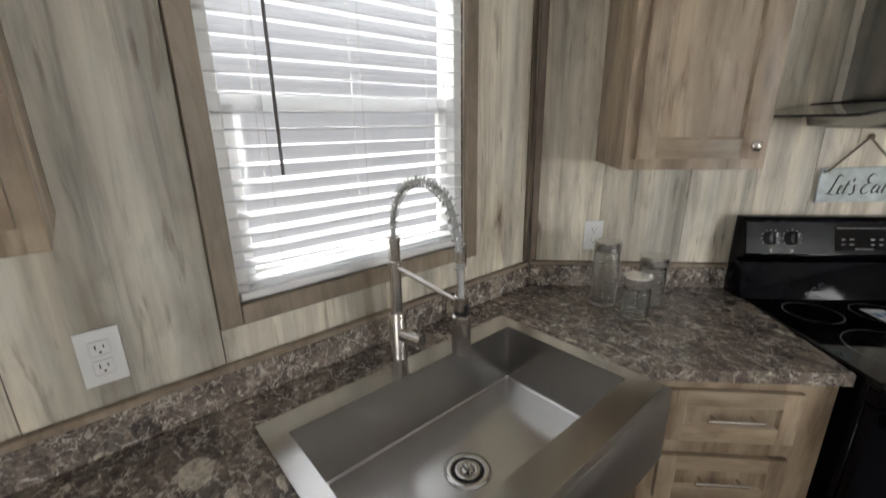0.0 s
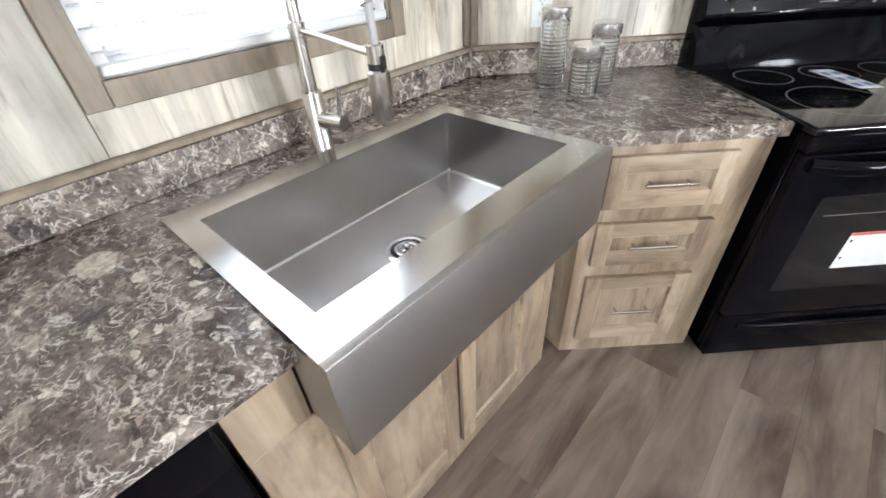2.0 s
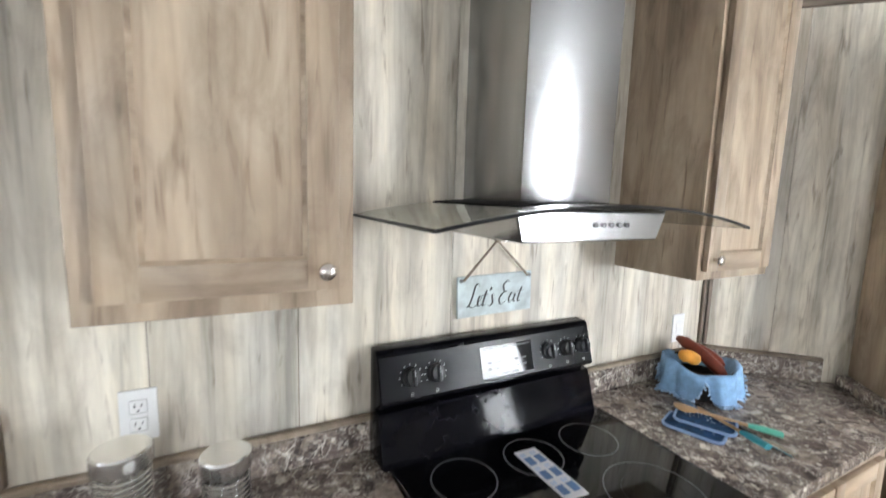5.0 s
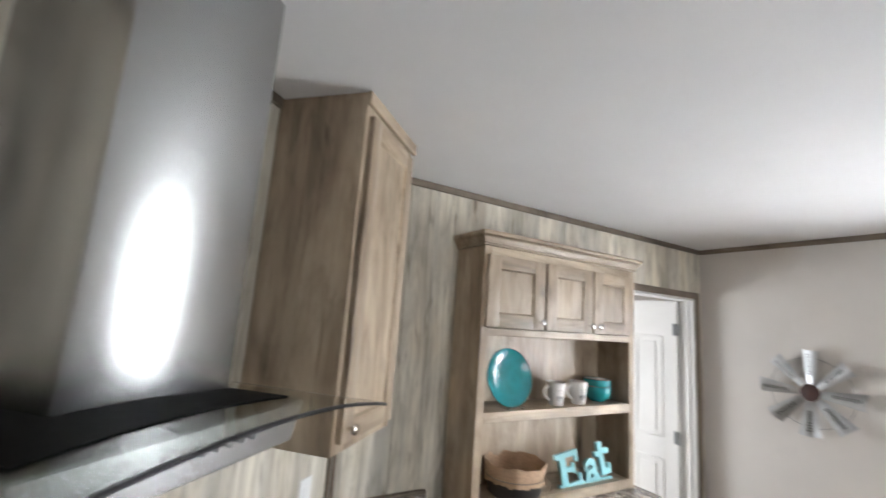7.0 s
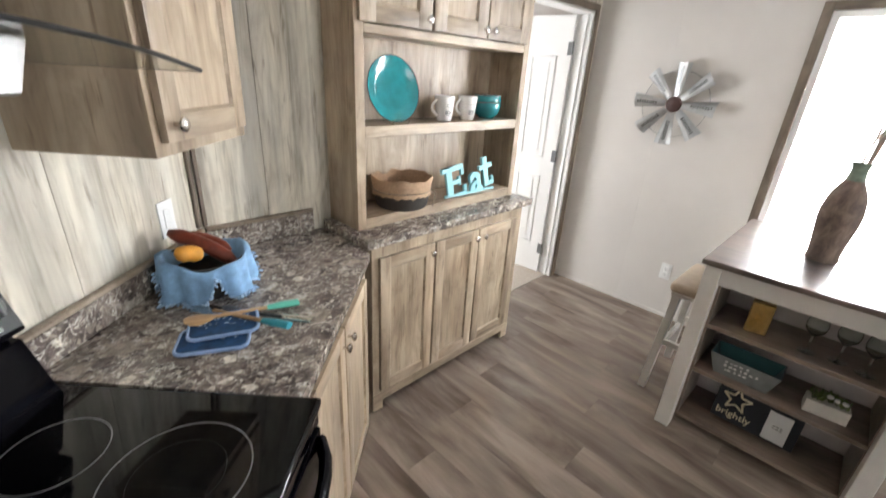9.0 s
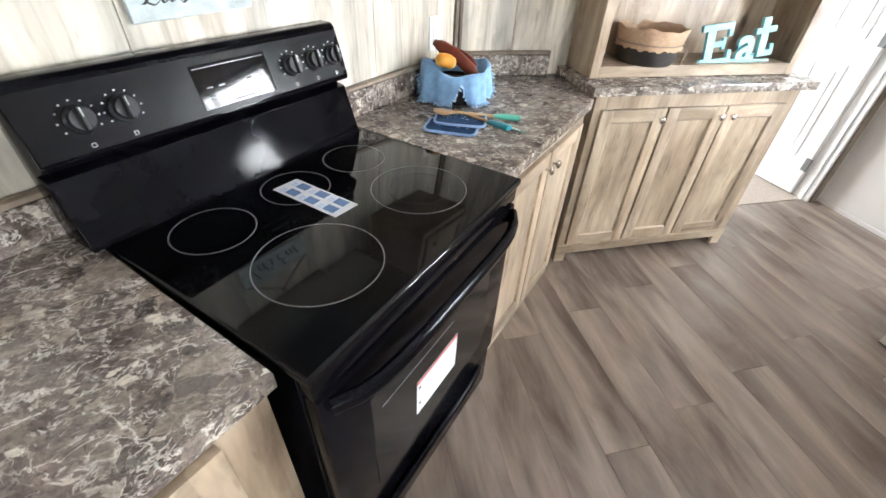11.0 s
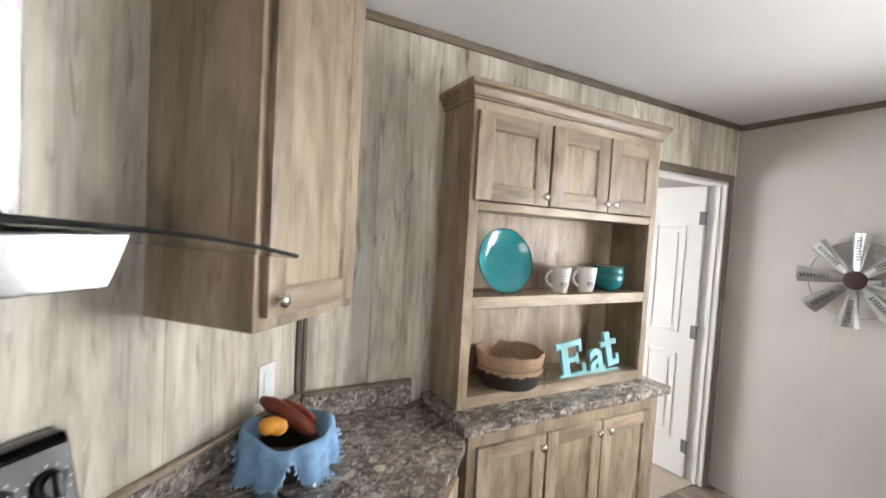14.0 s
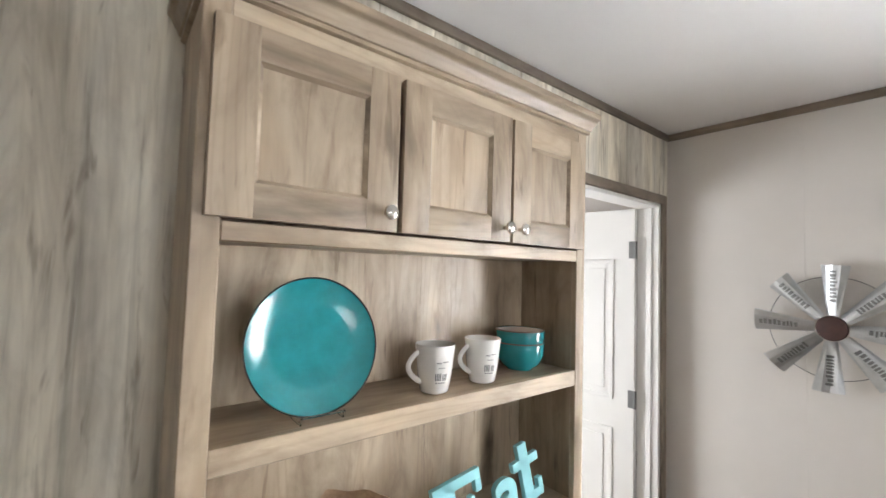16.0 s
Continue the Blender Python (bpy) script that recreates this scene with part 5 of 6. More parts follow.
for px, py, ang, tilt, r, ln, mat, nm in ((0.005, 0.012, -14, 30, 0.023, 0.21, M_SAUSAGE, "sausage"), (0.03, 0.045, -30, 14, 0.018, 0.15, M_SAUSAGE, "sausage"), (-0.048, -0.035, 25, 15, 0.024, 0.070, M_ROLL, "roll")):
    m = Matrix.Translation((px, py, 0.132)) @ pose(0, 0, 0, 0, 0, ang - 20) @ pose(0, 0, 0, 0, tilt, 0)
    bm = bmesh.new()
    pts = [(ln * (i / 12 - 0.5), 0, 0.012 * math.sin(math.pi * i / 12)) for i in range(13)]
    sweep(bm, pts, [r * min(1.0, 0.35 + 1.3 * math.sin(math.pi * (i + 0.35) / 12.7)) for i in range(13)], 14)
    bmesh.ops.transform(bm, matrix=m, verts=bm.verts)
    ob = solid(nm, bm, mat, pose(1.585, 1.300, 0.9125), "glossy red-brown sausage lying in the basket" if mat is M_SAUSAGE else "golden bread roll lying in the basket", "food", smooth=70)

M_POT = plain("navy_quilt", (0.010, 0.050, 0.135), 0.95, 0.0, 0.5, 38.0, 0.6)
M_POTEDGE = plain("blue_binding", (0.24, 0.34, 0.54), 0.9, 0.0, 0.15, 50.0, 0.4)


def potholder(x, y, turn, z):
    ob = thing("pot_holder", pose(x, y, z, 0, 0, turn), "blue patterned quilted pot holder lying on the counter", "pot holder", "pot holders")
    bm = bmesh.new()
    outline = []
    for cx, cy, a0 in ((0.062, 0.034, 0), (-0.062, 0.034, 90), (-0.062, -0.034, 180), (0.062, -0.034, 270)):
        outline += [(cx + 0.022 * math.cos(radians(a0 + k * 15)), cy + 0.022 * math.sin(radians(a0 + k * 15))) for k in range(7)]
    prism(bm, outline, 0.0, 0.009, 0.002)
    pad = part("pad", bm, M_POT, ob)
    bm = bmesh.new()
    sweep(bm, [(px, py, 0.0055) for px, py in outline + outline[:1]], 0.0050, 8)
    part("binding", bm, M_POTEDGE, ob, "lavender blue binding")
    bm = bmesh.new()
    random.seed(12)
    for k in range(34):
        px, py, w = random.uniform(-0.062, 0.060), random.uniform(-0.012, 0.042), random.uniform(0.003, 0.009)
        box(bm, px, px + w, py, py + 0.0028, 0.0090, 0.0095)
    part("print", bm, M_BLUEPRINT, pad, "pale blue pattern")


potholder(1.502, 0.985, -26, 0.913)
potholder(1.540, 1.022, -20, 0.9235)
M_PALEWOOD = wood("beech_wood", (0.38, 0.22, 0.10), (0.50, 0.31, 0.155), (0.58, 0.38, 0.21), "x", 0.5, 2.0, 0.0, 0.3)
M_TURQ = plain("turquoise_silicone", (0.012, 0.24, 0.30), 0.4, 0.0, 0.05, 30.0, 0.0)
M_SEA = plain("sea_green_plastic", (0.10, 0.45, 0.33), 0.4, 0.0, 0.05, 30.0, 0.0)


def utensil(name, a, b, za, zb, head, shaft, grip, label, spoon=True):
    """From head to grip end, in plan on the range wall's axes."""
    pa, pb = RANGE @ Vector((a[0], -a[1], za)), RANGE @ Vector((b[0], -b[1], zb))
    d = pb - pa
    ob = thing(name, Matrix.Translation(pa) @ d.to_track_quat("X", "Z").to_matrix().to_4x4(), label, "utensil", "kitchen utensils")
    ln = d.length
    bm = bmesh.new()
    if spoon:
        sweep(bm, [(0, 0, 0.002), (0.012, 0, 0), (0.035, 0, -0.002), (0.06, 0, 0), (0.075, 0, 0.002)], [0.012, 0.025, 0.029, 0.020, 0.008], 14, flat=0.22)
    else:
        box(bm, 0.0, 0.085, -0.026, 0.026, -0.002, 0.002, 0.0015)
    part("head", bm, head, ob)
    bm = bmesh.new()
    sweep(bm, [(0.07, 0, 0.001), (ln - 0.085, 0, 0)], 0.007, 10, flat=0.7)
    part("shaft", bm, shaft, ob)
    bm = bmesh.new()
    sweep(bm, [(ln - 0.09, 0, 0), (ln - 0.05, 0, 0.001), (ln, 0, 0)], [0.009, 0.0140, 0.0130], 12, flat=0.7)
    part("grip", bm, grip, ob)


utensil("wooden_spoon", (1.795, 0.235), (1.968, 0.480), 0.943, 0.924, M_PALEWOOD, M_PALEWOOD, M_SEA, "beech spoon with sea-green grip across the pot holders")
utensil("spatula", (1.905, 0.200), (1.802, 0.518), 0.921, 0.950, M_NICKEL, M_PALEWOOD, M_TURQ, "spatula with turquoise grip across the pot holders", False)
utensil("serving_spoon", (1.905, 0.265), (1.876, 0.555), 0.920, 0.922, M_BLACKMATT, M_BLACKMATT, M_CHROME, "black serving spoon with steel tip on the counter")

# ---------------- things on the hutch shelves ----------------
plate = thing("dinner_plate", HUTCH @ pose(2.434, -0.180, 1.3825), "glossy teal round plate standing on a small stand", "plate")
bm = bmesh.new()
R = 0.135
prof = [(0, 0.012), (0.080, 0.012), (0.090, 0.010), (R - 0.003, -0.004), (R, -0.006), (R - 0.002, -0.002), (0.092, 0.0145)]
prof += [(0.082, 0.0165)]
for i in range(7):
    r = 0.074 - i * 0.010
    prof += [(r + 0.003, 0.0153), (r, 0.0175)]
prof += [(0, 0.0160)]
lathe(bm, [(r, -z) for r, z in prof], 64, Matrix.Translation((0, 0.018, R + 0.0025)) @ pose(0, 0, 0, -12, 0, 0) @ pose(0, 0, 0, -90, 0, 0) @ Matrix.Diagonal((1, 1, -1, 1)))
part("dish", bm, M_TEAL, plate, smooth=50)
bm = bmesh.new()
lathe(bm, [(R - 0.0022, 0.0030), (R - 0.0008, 0.0070), (R + 0.0016, 0.0062), (R - 0.0006, 0.0080), (R - 0.0022, 0.0030)], 64, Matrix.Translation((0, 0.018, R + 0.0025)) @ pose(0, 0, 0, -12, 0, 0) @ pose(0, 0, 0, -90, 0, 0) @ Matrix.Diagonal((1, 1, -1, 1)))
part("rim_line", bm, M_INK, plate, "dark rim line")
bm = bmesh.new()
for x in (-0.042, 0.042):
    sweep(bm, [(x, -0.040, 0.016), (x, -0.036, 0.004), (x, 0.03, 0.004), (x, 0.052, 0.10)], 0.0022, 8)
sweep(bm, [(-0.042, -0.040, 0.016), (0.042, -0.040, 0.016)], 0.0022, 8)
part("stand", bm, M_GLASS, plate, "clear plate stand")


def mug(x, y, turn):
    ob = thing("mug", HUTCH @ pose(x, y, 1.3825, 0, 0, turn) @ Matrix.Scale(1.12, 4), "white ceramic mug with grey print on the shelf", "mug", "mugs on the shelf")
    bm = bmesh.new()
    lathe(bm, [(0, 0.0), (0.028, 0.0), (0.0315, 0.004), (0.0375, 0.040), (0.0412, 0.075), (0.0440, 0.101), (0.0432, 0.1025), (0.0405, 0.100), (0.0375, 0.075), (0.0335, 0.040), (0.027, 0.009), (0, 0.008)], 36)
    part("cup", bm, M_CERAMIC, ob, smooth=60)
    bm = bmesh.new()
    pts = [(-0.034 - 0.030 * math.sin(math.pi * i / 14) ** 0.8, 0, 0.024 + 0.066 * i / 14) for i in range(15)]
    sweep(bm, pts, 0.0048, 10, flat=1.2)
    part("handle", bm, M_CERAMIC, ob)
    bm = bmesh.new()
    for a0, a1, z0, z1 in ((-118, -96, 0.030, 0.046), (-93, -76, 0.030, 0.044), (-116, -80, 0.024, 0.027), (-114, -98, 0.066, 0.069), (-94, -74, 0.068, 0.071), (-108, -84, 0.056, 0.058)):
        for s in range(4):
            b0, b1 = radians(a0 + (a1 - a0) * s / 4), radians(a0 + (a1 - a0) * (s + 0.72) / 4)
            vs = []
            for z in (z0, z1):
                r = 0.0310 + 0.0066 * z / 0.04 if z < 0.04 else 0.0376 + 0.0066 * (z - 0.04) / 0.061
                r += 0.0004
                vs.append([(r * math.cos(b), r * math.sin(b), z) for b in (b0, b1)])
            bm.faces.new([bm.verts.new(p) for p in (vs[0][0], vs[0][1], vs[1][1], vs[1][0])])
    part("print", bm, M_DARKGREY, ob, smooth=None)


mug(2.738, -0.165, -8)
mug(2.904, -0.160, -8)


def bowl(z, label):
    ob = thing("bowl", HUTCH @ pose(3.108, -0.115, z) @ Matrix.Scale(1.09, 4), label, "bowl", "stacked bowls")
    bm = bmesh.new()
    lathe(bm, [(0, 0.0), (0.036, 0.0), (0.038, 0.004), (0.056, 0.016), (0.0655, 0.036), (0.068, 0.055), (0.068, 0.074), (0.0670, 0.0752), (0.0655, 0.0745), (0.0652, 0.055), (0.0625, 0.037), (0.053, 0.020), (0, 0.010)], 40)
    part("shell", bm, M_TEAL, ob, smooth=60)
    bm = bmesh.new()
    lathe(bm, [(0.0683, 0.0735), (0.0686, 0.0748), (0.0668, 0.0764), (0.0650, 0.0748)], 40)
    part("rim", bm, M_RIM, ob, "brown unglazed rim")
    bm = bmesh.new()
    lathe(bm, [(0.0652, 0.0735), (0.0648, 0.055), (0.0620, 0.0375), (0.0525, 0.0206), (0, 0.0106)], 40)
    part("lining", bm, M_CERAMIC, ob, "cream glazed inside", smooth=60)


M_RIM = plain("brown_rim", (0.10, 0.055, 0.03), 0.4, 0.0, 0.1, 30.0, 0.0)
bowl(1.3825, "glossy teal bowl under another on the shelf")
bowl(1.4195, "glossy teal bowl stacked on another")

M_BURLAP = plain("burlap", (0.42, 0.285, 0.185), 0.95, 0.0, 0.18, 90.0, 0.7)
bb = thing("fabric_basket", HUTCH @ pose(2.498, -0.150, 0.9985) @ Matrix.Diagonal((1.17, 1.17, 0.88, 1)), "dark round basket with a tan burlap collar tied by twine", "basket")
bm = bmesh.new()
lathe(bm, [(0, 0.0), (0.095, 0.0), (0.104, 0.012), (0.110, 0.05), (0.113, 0.088), (0.104, 0.088), (0.10, 0.05), (0.09, 0.012), (0, 0.012)], 40)
part("base", bm, M_DARKWICK, bb)
bm = bmesh.new()
n, rows = 80, []
for i in range(n):
    a = 2 * math.pi * i / n
    w = 0.004 * math.sin(5 * a) + 0.003 * math.sin(11 * a + 1)
    rag = 0.009 * abs(math.sin(a * 6 + 0.4)) + 0.004 * math.sin(23 * a)
    rows.append([bm.verts.new((r * math.cos(a), r * math.sin(a), z)) for r, z in ((0.119 + w, 0.080 - rag), (0.1165, 0.098), (0.120, 0.125), (0.125 + w * 0.3, 0.160 + w), (0.121, 0.163 + w), (0.113, 0.12), (0.103, 0.10), (0.096, 0.040), (0.086, 0.018), (0.004, 0.016))])
for i in range(n):
    j = (i + 1) % n
    for k in range(9):
        bm.faces.new((rows[i][k], rows[j][k], rows[j][k + 1], rows[i][k + 1]))
part("collar", bm, M_BURLAP, bb, "tan burlap collar", smooth=80)
bm = bmesh.new()
sweep(bm, [(0.1195 * math.cos(2 * math.pi * i / 40), 0.1195 * math.sin(2 * math.pi * i / 40), 0.098) for i in range(41)], 0.003, 6)
sweep(bm, [(0.085, -0.085, 0.098), (0.095, -0.098, 0.08), (0.085, -0.100, 0.045), (0.075, -0.108, 0.012)], 0.003, 6)
sweep(bm, [(0.085, -0.085, 0.098), (0.108, -0.088, 0.07), (0.100, -0.092, 0.04)], 0.003, 6)
part("twine", bm, M_ROPE, bb, "loose twine")

eat = thing("letter_sign", HUTCH @ pose(2.970, -0.185, 0.9990, -8, 0, 0) @ Matrix.Scale(1.05, 4), "aqua wooden cut-out word Eat leaning on the shelf", "sign")


def slab(bm, x0, x1, z0, z1):
    box(bm, x0, x1, -0.008, 0.008, z0, z1, 0.0015)


bm = bmesh.new()
slab(bm, -0.180, -0.140, 0.0, 0.165)
slab(bm, -0.205, -0.055, 0.140, 0.165)
slab(bm, -0.075, -0.055, 0.110, 0.142)
slab(bm, -0.142, -0.090, 0.074, 0.096)
slab(bm, -0.098, -0.082, 0.062, 0.108)
slab(bm, -0.205, -0.045, 0.0, 0.026)
slab(bm, -0.065, -0.045, 0.024, 0.056)
bmesh.ops.transform(bm, matrix=pose(0, 0, 0, 0, -7, 0), verts=bm.verts)
part("letter", bm, M_AQUA, eat, smooth=30)
lettering("letter", "a", 0.215, 0.008, M_AQUA, eat, pose(0.022, 0, 0.066, 90, 0, 0) @ pose(0, 0, 0, 0, 0, 5), bold=0.0055)
bm = bmesh.new()
slab(bm, 0.094, 0.132, 0.0, 0.156)
slab(bm, 0.066, 0.170, 0.094, 0.118)
slab(bm, 0.116, 0.170, 0.0, 0.024)
slab(bm, 0.152, 0.172, 0.010, 0.046)
bmesh.ops.transform(bm, matrix=pose(0, 0, 0.002, 0, -9, 0), verts=bm.verts)
part("letter", bm, M_AQUA, eat, smooth=30)
bm = bmesh.new()
slab(bm, -0.20, 0.165, -0.0005, 0.010)
part("foot", bm, M_AQUA, eat)

# ---------------- windmill on the dining wall ----------------
M_GALV = plain("galvanised_blade", (0.52, 0.53, 0.54), 0.40, 1.0, 0.15, 14.0, 0.05)
M_HUB = plain("rusty_hub", (0.055, 0.022, 0.018), 0.6, 0.0, 0.3, 40.0, 0.3)
mill = thing("wall_windmill", DINE @ pose(0.646, -0.035, 1.490), "galvanised metal windmill wall decoration with lettered blades", "wall decor")
bm = bmesh.new()
lathe(bm, [(0, -0.034), (0.02, -0.034), (0.02, 0.0), (0.048, 0.0), (0.050, 0.004), (0.046, 0.012), (0.02, 0.017), (0, 0.018)], 32, pose(0, 0, 0, 90, 0, 0))
part("hub", bm, M_HUB, mill, "dark red-brown hub")
for i in range(8):
    a = i * 45 + 3
    turn = pose(0, 0, 0, 0, a, 0)
    bm = bmesh.new()
    vs = [[bm.verts.new((s * (0.021 + 0.030 * (r - 0.052) / 0.2), -0.017 * (1 - s * s) * (r / 0.25) + dy, r)) for s in (-1, -0.5, 0, 0.5, 1)] for dy in (0, 0.0014) for r in (0.052, 0.252)]
    for k in range(4):
        bm.faces.new((vs[0][k], vs[0][k + 1], vs[1][k + 1], vs[1][k]))
        bm.faces.new((vs[2][k], vs[2][k + 1], vs[3][k + 1], vs[3][k]))
    bmesh.ops.transform(bm, matrix=turn @ Matrix.Translation((0, -0.006, 0)) @ pose(0, 0, 0, 0, 0, -22), verts=bm.verts)
    blade = part("blade", bm, M_GALV, mill, smooth=None)
    bm = bmesh.new()
    random.seed(20 + i)
    r = 0.105
    while r < 0.225:
        h = random.uniform(0.009, 0.015)
        box(bm, -0.010, random.uniform(0.008, 0.015), -0.0178 * r / 0.25 - 0.0012, -0.0168 * r / 0.25, r, r + h * 0.8)
        r += h + 0.002
    bmesh.ops.transform(bm, matrix=turn @ Matrix.Translation((0, -0.006, 0)) @ pose(0, 0, 0, 0, 0, -22), verts=bm.verts)
    part("print", bm, M_DARKGREY, blade, smooth=None)
bm = bmesh.new()
sweep(bm, [(0.205 * math.cos(2 * math.pi * i / 64), 0.012, 0.205 * math.sin(2 * math.pi * i / 64)) for i in range(65)], 0.0018, 6, caps=False)
part("wire_ring", bm, M_DARKGREY, mill)

# ---------------- recessed ceiling light ----------------
can = thing("recessed_light", pose(3.49, 0.137, CEIL), "white round recessed ceiling light switched off", "ceiling light")
bm = bmesh.new()
lathe(bm, [(0.062, -0.001), (0.086, -0.001), (0.088, -0.004), (0.083, -0.008), (0.064, -0.007), (0.062, -0.001)], 36)
part("trim_ring", bm, M_WHITE, can)
bm = bmesh.new()
lathe(bm, [(0, -0.0018), (0.060, -0.0018), (0.0625, -0.0045), (0.0635, -0.001), (0, -0.0008)], 36)
part("lens", bm, plain("frosted_lens", (0.42, 0.42, 0.42), 0.5, 0.0, 0.05, 20.0, 0.0), can, "unlit grey lens")

# ---------------- the table with shelves ----------------
M_TOPW = wood("dark_table_wood", (0.045, 0.026, 0.018), (0.075, 0.045, 0.032), (0.11, 0.070, 0.050), "y", 0.34, 1.0, 0.0, 0.3)
M_TOPW.node_tree.nodes["Principled BSDF"].inputs["Specular IOR Level"].default_value = 1.0
M_TOPW.node_tree.nodes["Principled BSDF"].inputs["Coat IOR"].default_value = 1.9
M_TOPW.node_tree.nodes["Principled BSDF"].inputs["Coat Weight"].default_value = 1.0
M_TOPW.node_tree.nodes["Principled BSDF"].inputs["Coat Roughness"].default_value = 0.24
M_SHELFW = wood("brown_shelf_wood", (0.125, 0.090, 0.070), (0.19, 0.142, 0.112), (0.25, 0.195, 0.155), "y", 0.30, 1.0, 0.0, 0.3)
M_BACKP = plain("grey_back_panel", (0.62, 0.56, 0.545), 0.6, 0.0, 0.06, 10.0, 0.03)
M_CREAM = plain("cream_paint", (0.60, 0.57, 0.53), 0.45, 0.0, 0.04, 10.0, 0.03)
TX0, TX1, TY0, TY1, TZ = 3.280, 4.225, -0.490, 0.314, 0.910
table = thing("counter_table", Matrix(), "cream counter-height table with dark top and open shelves", "table")
bm = bmesh.new()
box(bm, TX0, TX1, TY0, TY1, TZ - 0.026, TZ, 0.004, seg=2)
part("tabletop", bm, M_TOPW, table, "dark brown wood top")
for x, sx in ((TX0 + 0.018, -1), (TX1 - 0.083, 1)):
    for y in (TY0 + 0.016, TY1 - 0.081):
        bm = bmesh.new()
        vs = box(bm, x, x + 0.065, y, y + 0.065, 0, TZ - 0.027, 0.003)
        for v in vs:
            v.co.x += sx * 0.030 * (1 - v.co.z / 0.883)
        part("leg", bm, M_CREAM, table)
for x in (TX0 + 0.030, TX1 - 0.052):
    bm = bmesh.new()
    box(bm, x, x + 0.022, TY0 + 0.082, TY1 - 0.082, TZ - 0.112, TZ - 0.027, 0.002)
    part("apron", bm, M_CREAM, table)
for y in (TY0 + 0.030, TY1 - 0.052):
    bm = bmesh.new()
    box(bm, TX0 + 0.084, TX1 - 0.084, y, y + 0.022, TZ - 0.112, TZ - 0.027, 0.002)
    part("apron", bm, M_CREAM, table)
UX0, UX1, UY0, UY1 = 3.335, 3.640, -0.405, 0.222
for y in (UY0 - 0.016, UY1):
    bm = bmesh.new()
    box(bm, UX0, UX1, y, y + 0.016, 0.055, TZ - 0.114, 0.001)
    part("side_panel", bm, M_SHELFW, table)
for z in (0.070, 0.352, 0.597):
    bm = bmesh.new()
    box(bm, UX0 - 0.004, UX1, UY0, UY1, z - 0.020, z, 0.002)
    part("shelf", bm, M_SHELFW, table)

bm = bmesh.new()
box(bm, UX1 + 0.001, UX1 + 0.009, UY0 - 0.016, UY1 + 0.016, 0.055, TZ - 0.114, 0.001)
part("back_panel", bm, M_BACKP, table, "greyish back panel")

stool = thing("saddle_stool", pose(3.70, 0.355, 0), "cream wooden stool with a beige cushion tucked beside the table", "stool")
M_CUSH = plain("beige_cushion", (0.52, 0.42, 0.32), 0.85, 0.0, 0.08, 30.0, 0.3)
bm = bmesh.new()
box(bm, -0.20, 0.20, -0.105, 0.105, 0.610, 0.665, 0.022, seg=3)
part("cushion", bm, M_CUSH, stool)
bm = bmesh.new()
box(bm, -0.19, 0.19, -0.095, 0.095, 0.585, 0.6105, 0.004)
part("seat", bm, M_CREAM, stool)
for sx in (-1, 1):
    for sy in (-1, 1):
        bm = bmesh.new()
        vs = box(bm, sx * 0.155 - 0.019, sx * 0.155 + 0.019, sy * 0.068 - 0.019, sy * 0.068 + 0.019, 0, 0.586, 0.003)
        for v in vs:
            v.co.x += sx * 0.050 * (1 - v.co.z / 0.586)
            v.co.y += sy * 0.030 * (1 - v.co.z / 0.586)
        part("leg", bm, M_CREAM, stool)
for sy in (-1, 1):
    bm = bmesh.new()
    box(bm, -0.175, 0.175, sy * 0.084 - 0.010, sy * 0.084 + 0.010, 0.24, 0.275, 0.003)
    part("stretcher", bm, M_CREAM, stool)
for sx in (-1, 1):
    bm = bmesh.new()
    box(bm, sx * 0.18 - 0.010, sx * 0.18 + 0.010, -0.072, 0.072, 0.29, 0.325, 0.003)
    part("stretcher", bm, M_CREAM, stool)

M_VASE = Nodes("weathered_vase")
v = M_VASE.coords((1, 1, 1))
sep = M_VASE.tree.nodes.new("ShaderNodeSeparateXYZ")
M_VASE.link(v, sep.inputs[0])
nz = M_VASE.noise(M_VASE.coords((1, 1, 0.6)), 18.0, 6.0, 0.7, 0.4)
body = M_VASE.ramp(nz, [(0.3, (0.075, 0.055, 0.045)), (0.5, (0.16, 0.115, 0.09)), (0.7, (0.27, 0.20, 0.16))])
M_VASE.color(body)
M_VASE.set(Roughness=0.6)
M_VASE.bump(nz, 0.4, 0.003)
M_VNECK = plain("green_glaze", (0.125, 0.165, 0.125), 0.45, 0.0, 0.4, 25.0, 0.1)
vase = thing("tall_vase", pose(3.725, -0.045, TZ + 0.001) @ Matrix.Scale(0.92, 4), "tall weathered brown vase with green neck on the table", "vase")
bm = bmesh.new()
lathe(bm, [(0, 0), (0.060, 0.0), (0.066, 0.010), (0.062, 0.030), (0.066, 0.090), (0.080, 0.190), (0.081, 0.250), (0.070, 0.320), (0.050, 0.365), (0.036, 0.395)], 40)
part("body", bm, M_VASE.mat, vase, smooth=60)
bm = bmesh.new()
lathe(bm, [(0.0362, 0.394), (0.031, 0.42), (0.030, 0.450), (0.037, 0.470), (0.0385, 0.476), (0.034, 0.476), (0.027, 0.45), (0.027, 0.40)], 36)
part("neck", bm, M_VNECK, vase, "green glazed neck", smooth=60)
M_TWIG = plain("dried_stem", (0.40, 0.31, 0.25), 0.9, 0.0, 0.2, 60.0, 0.3)
stems = thing("dried_stems", pose(3.725, -0.045, TZ + 0.001) @ Matrix.Scale(0.92, 4), "pale dried flower stems standing in the vase", "dried stems")
random.seed(9)
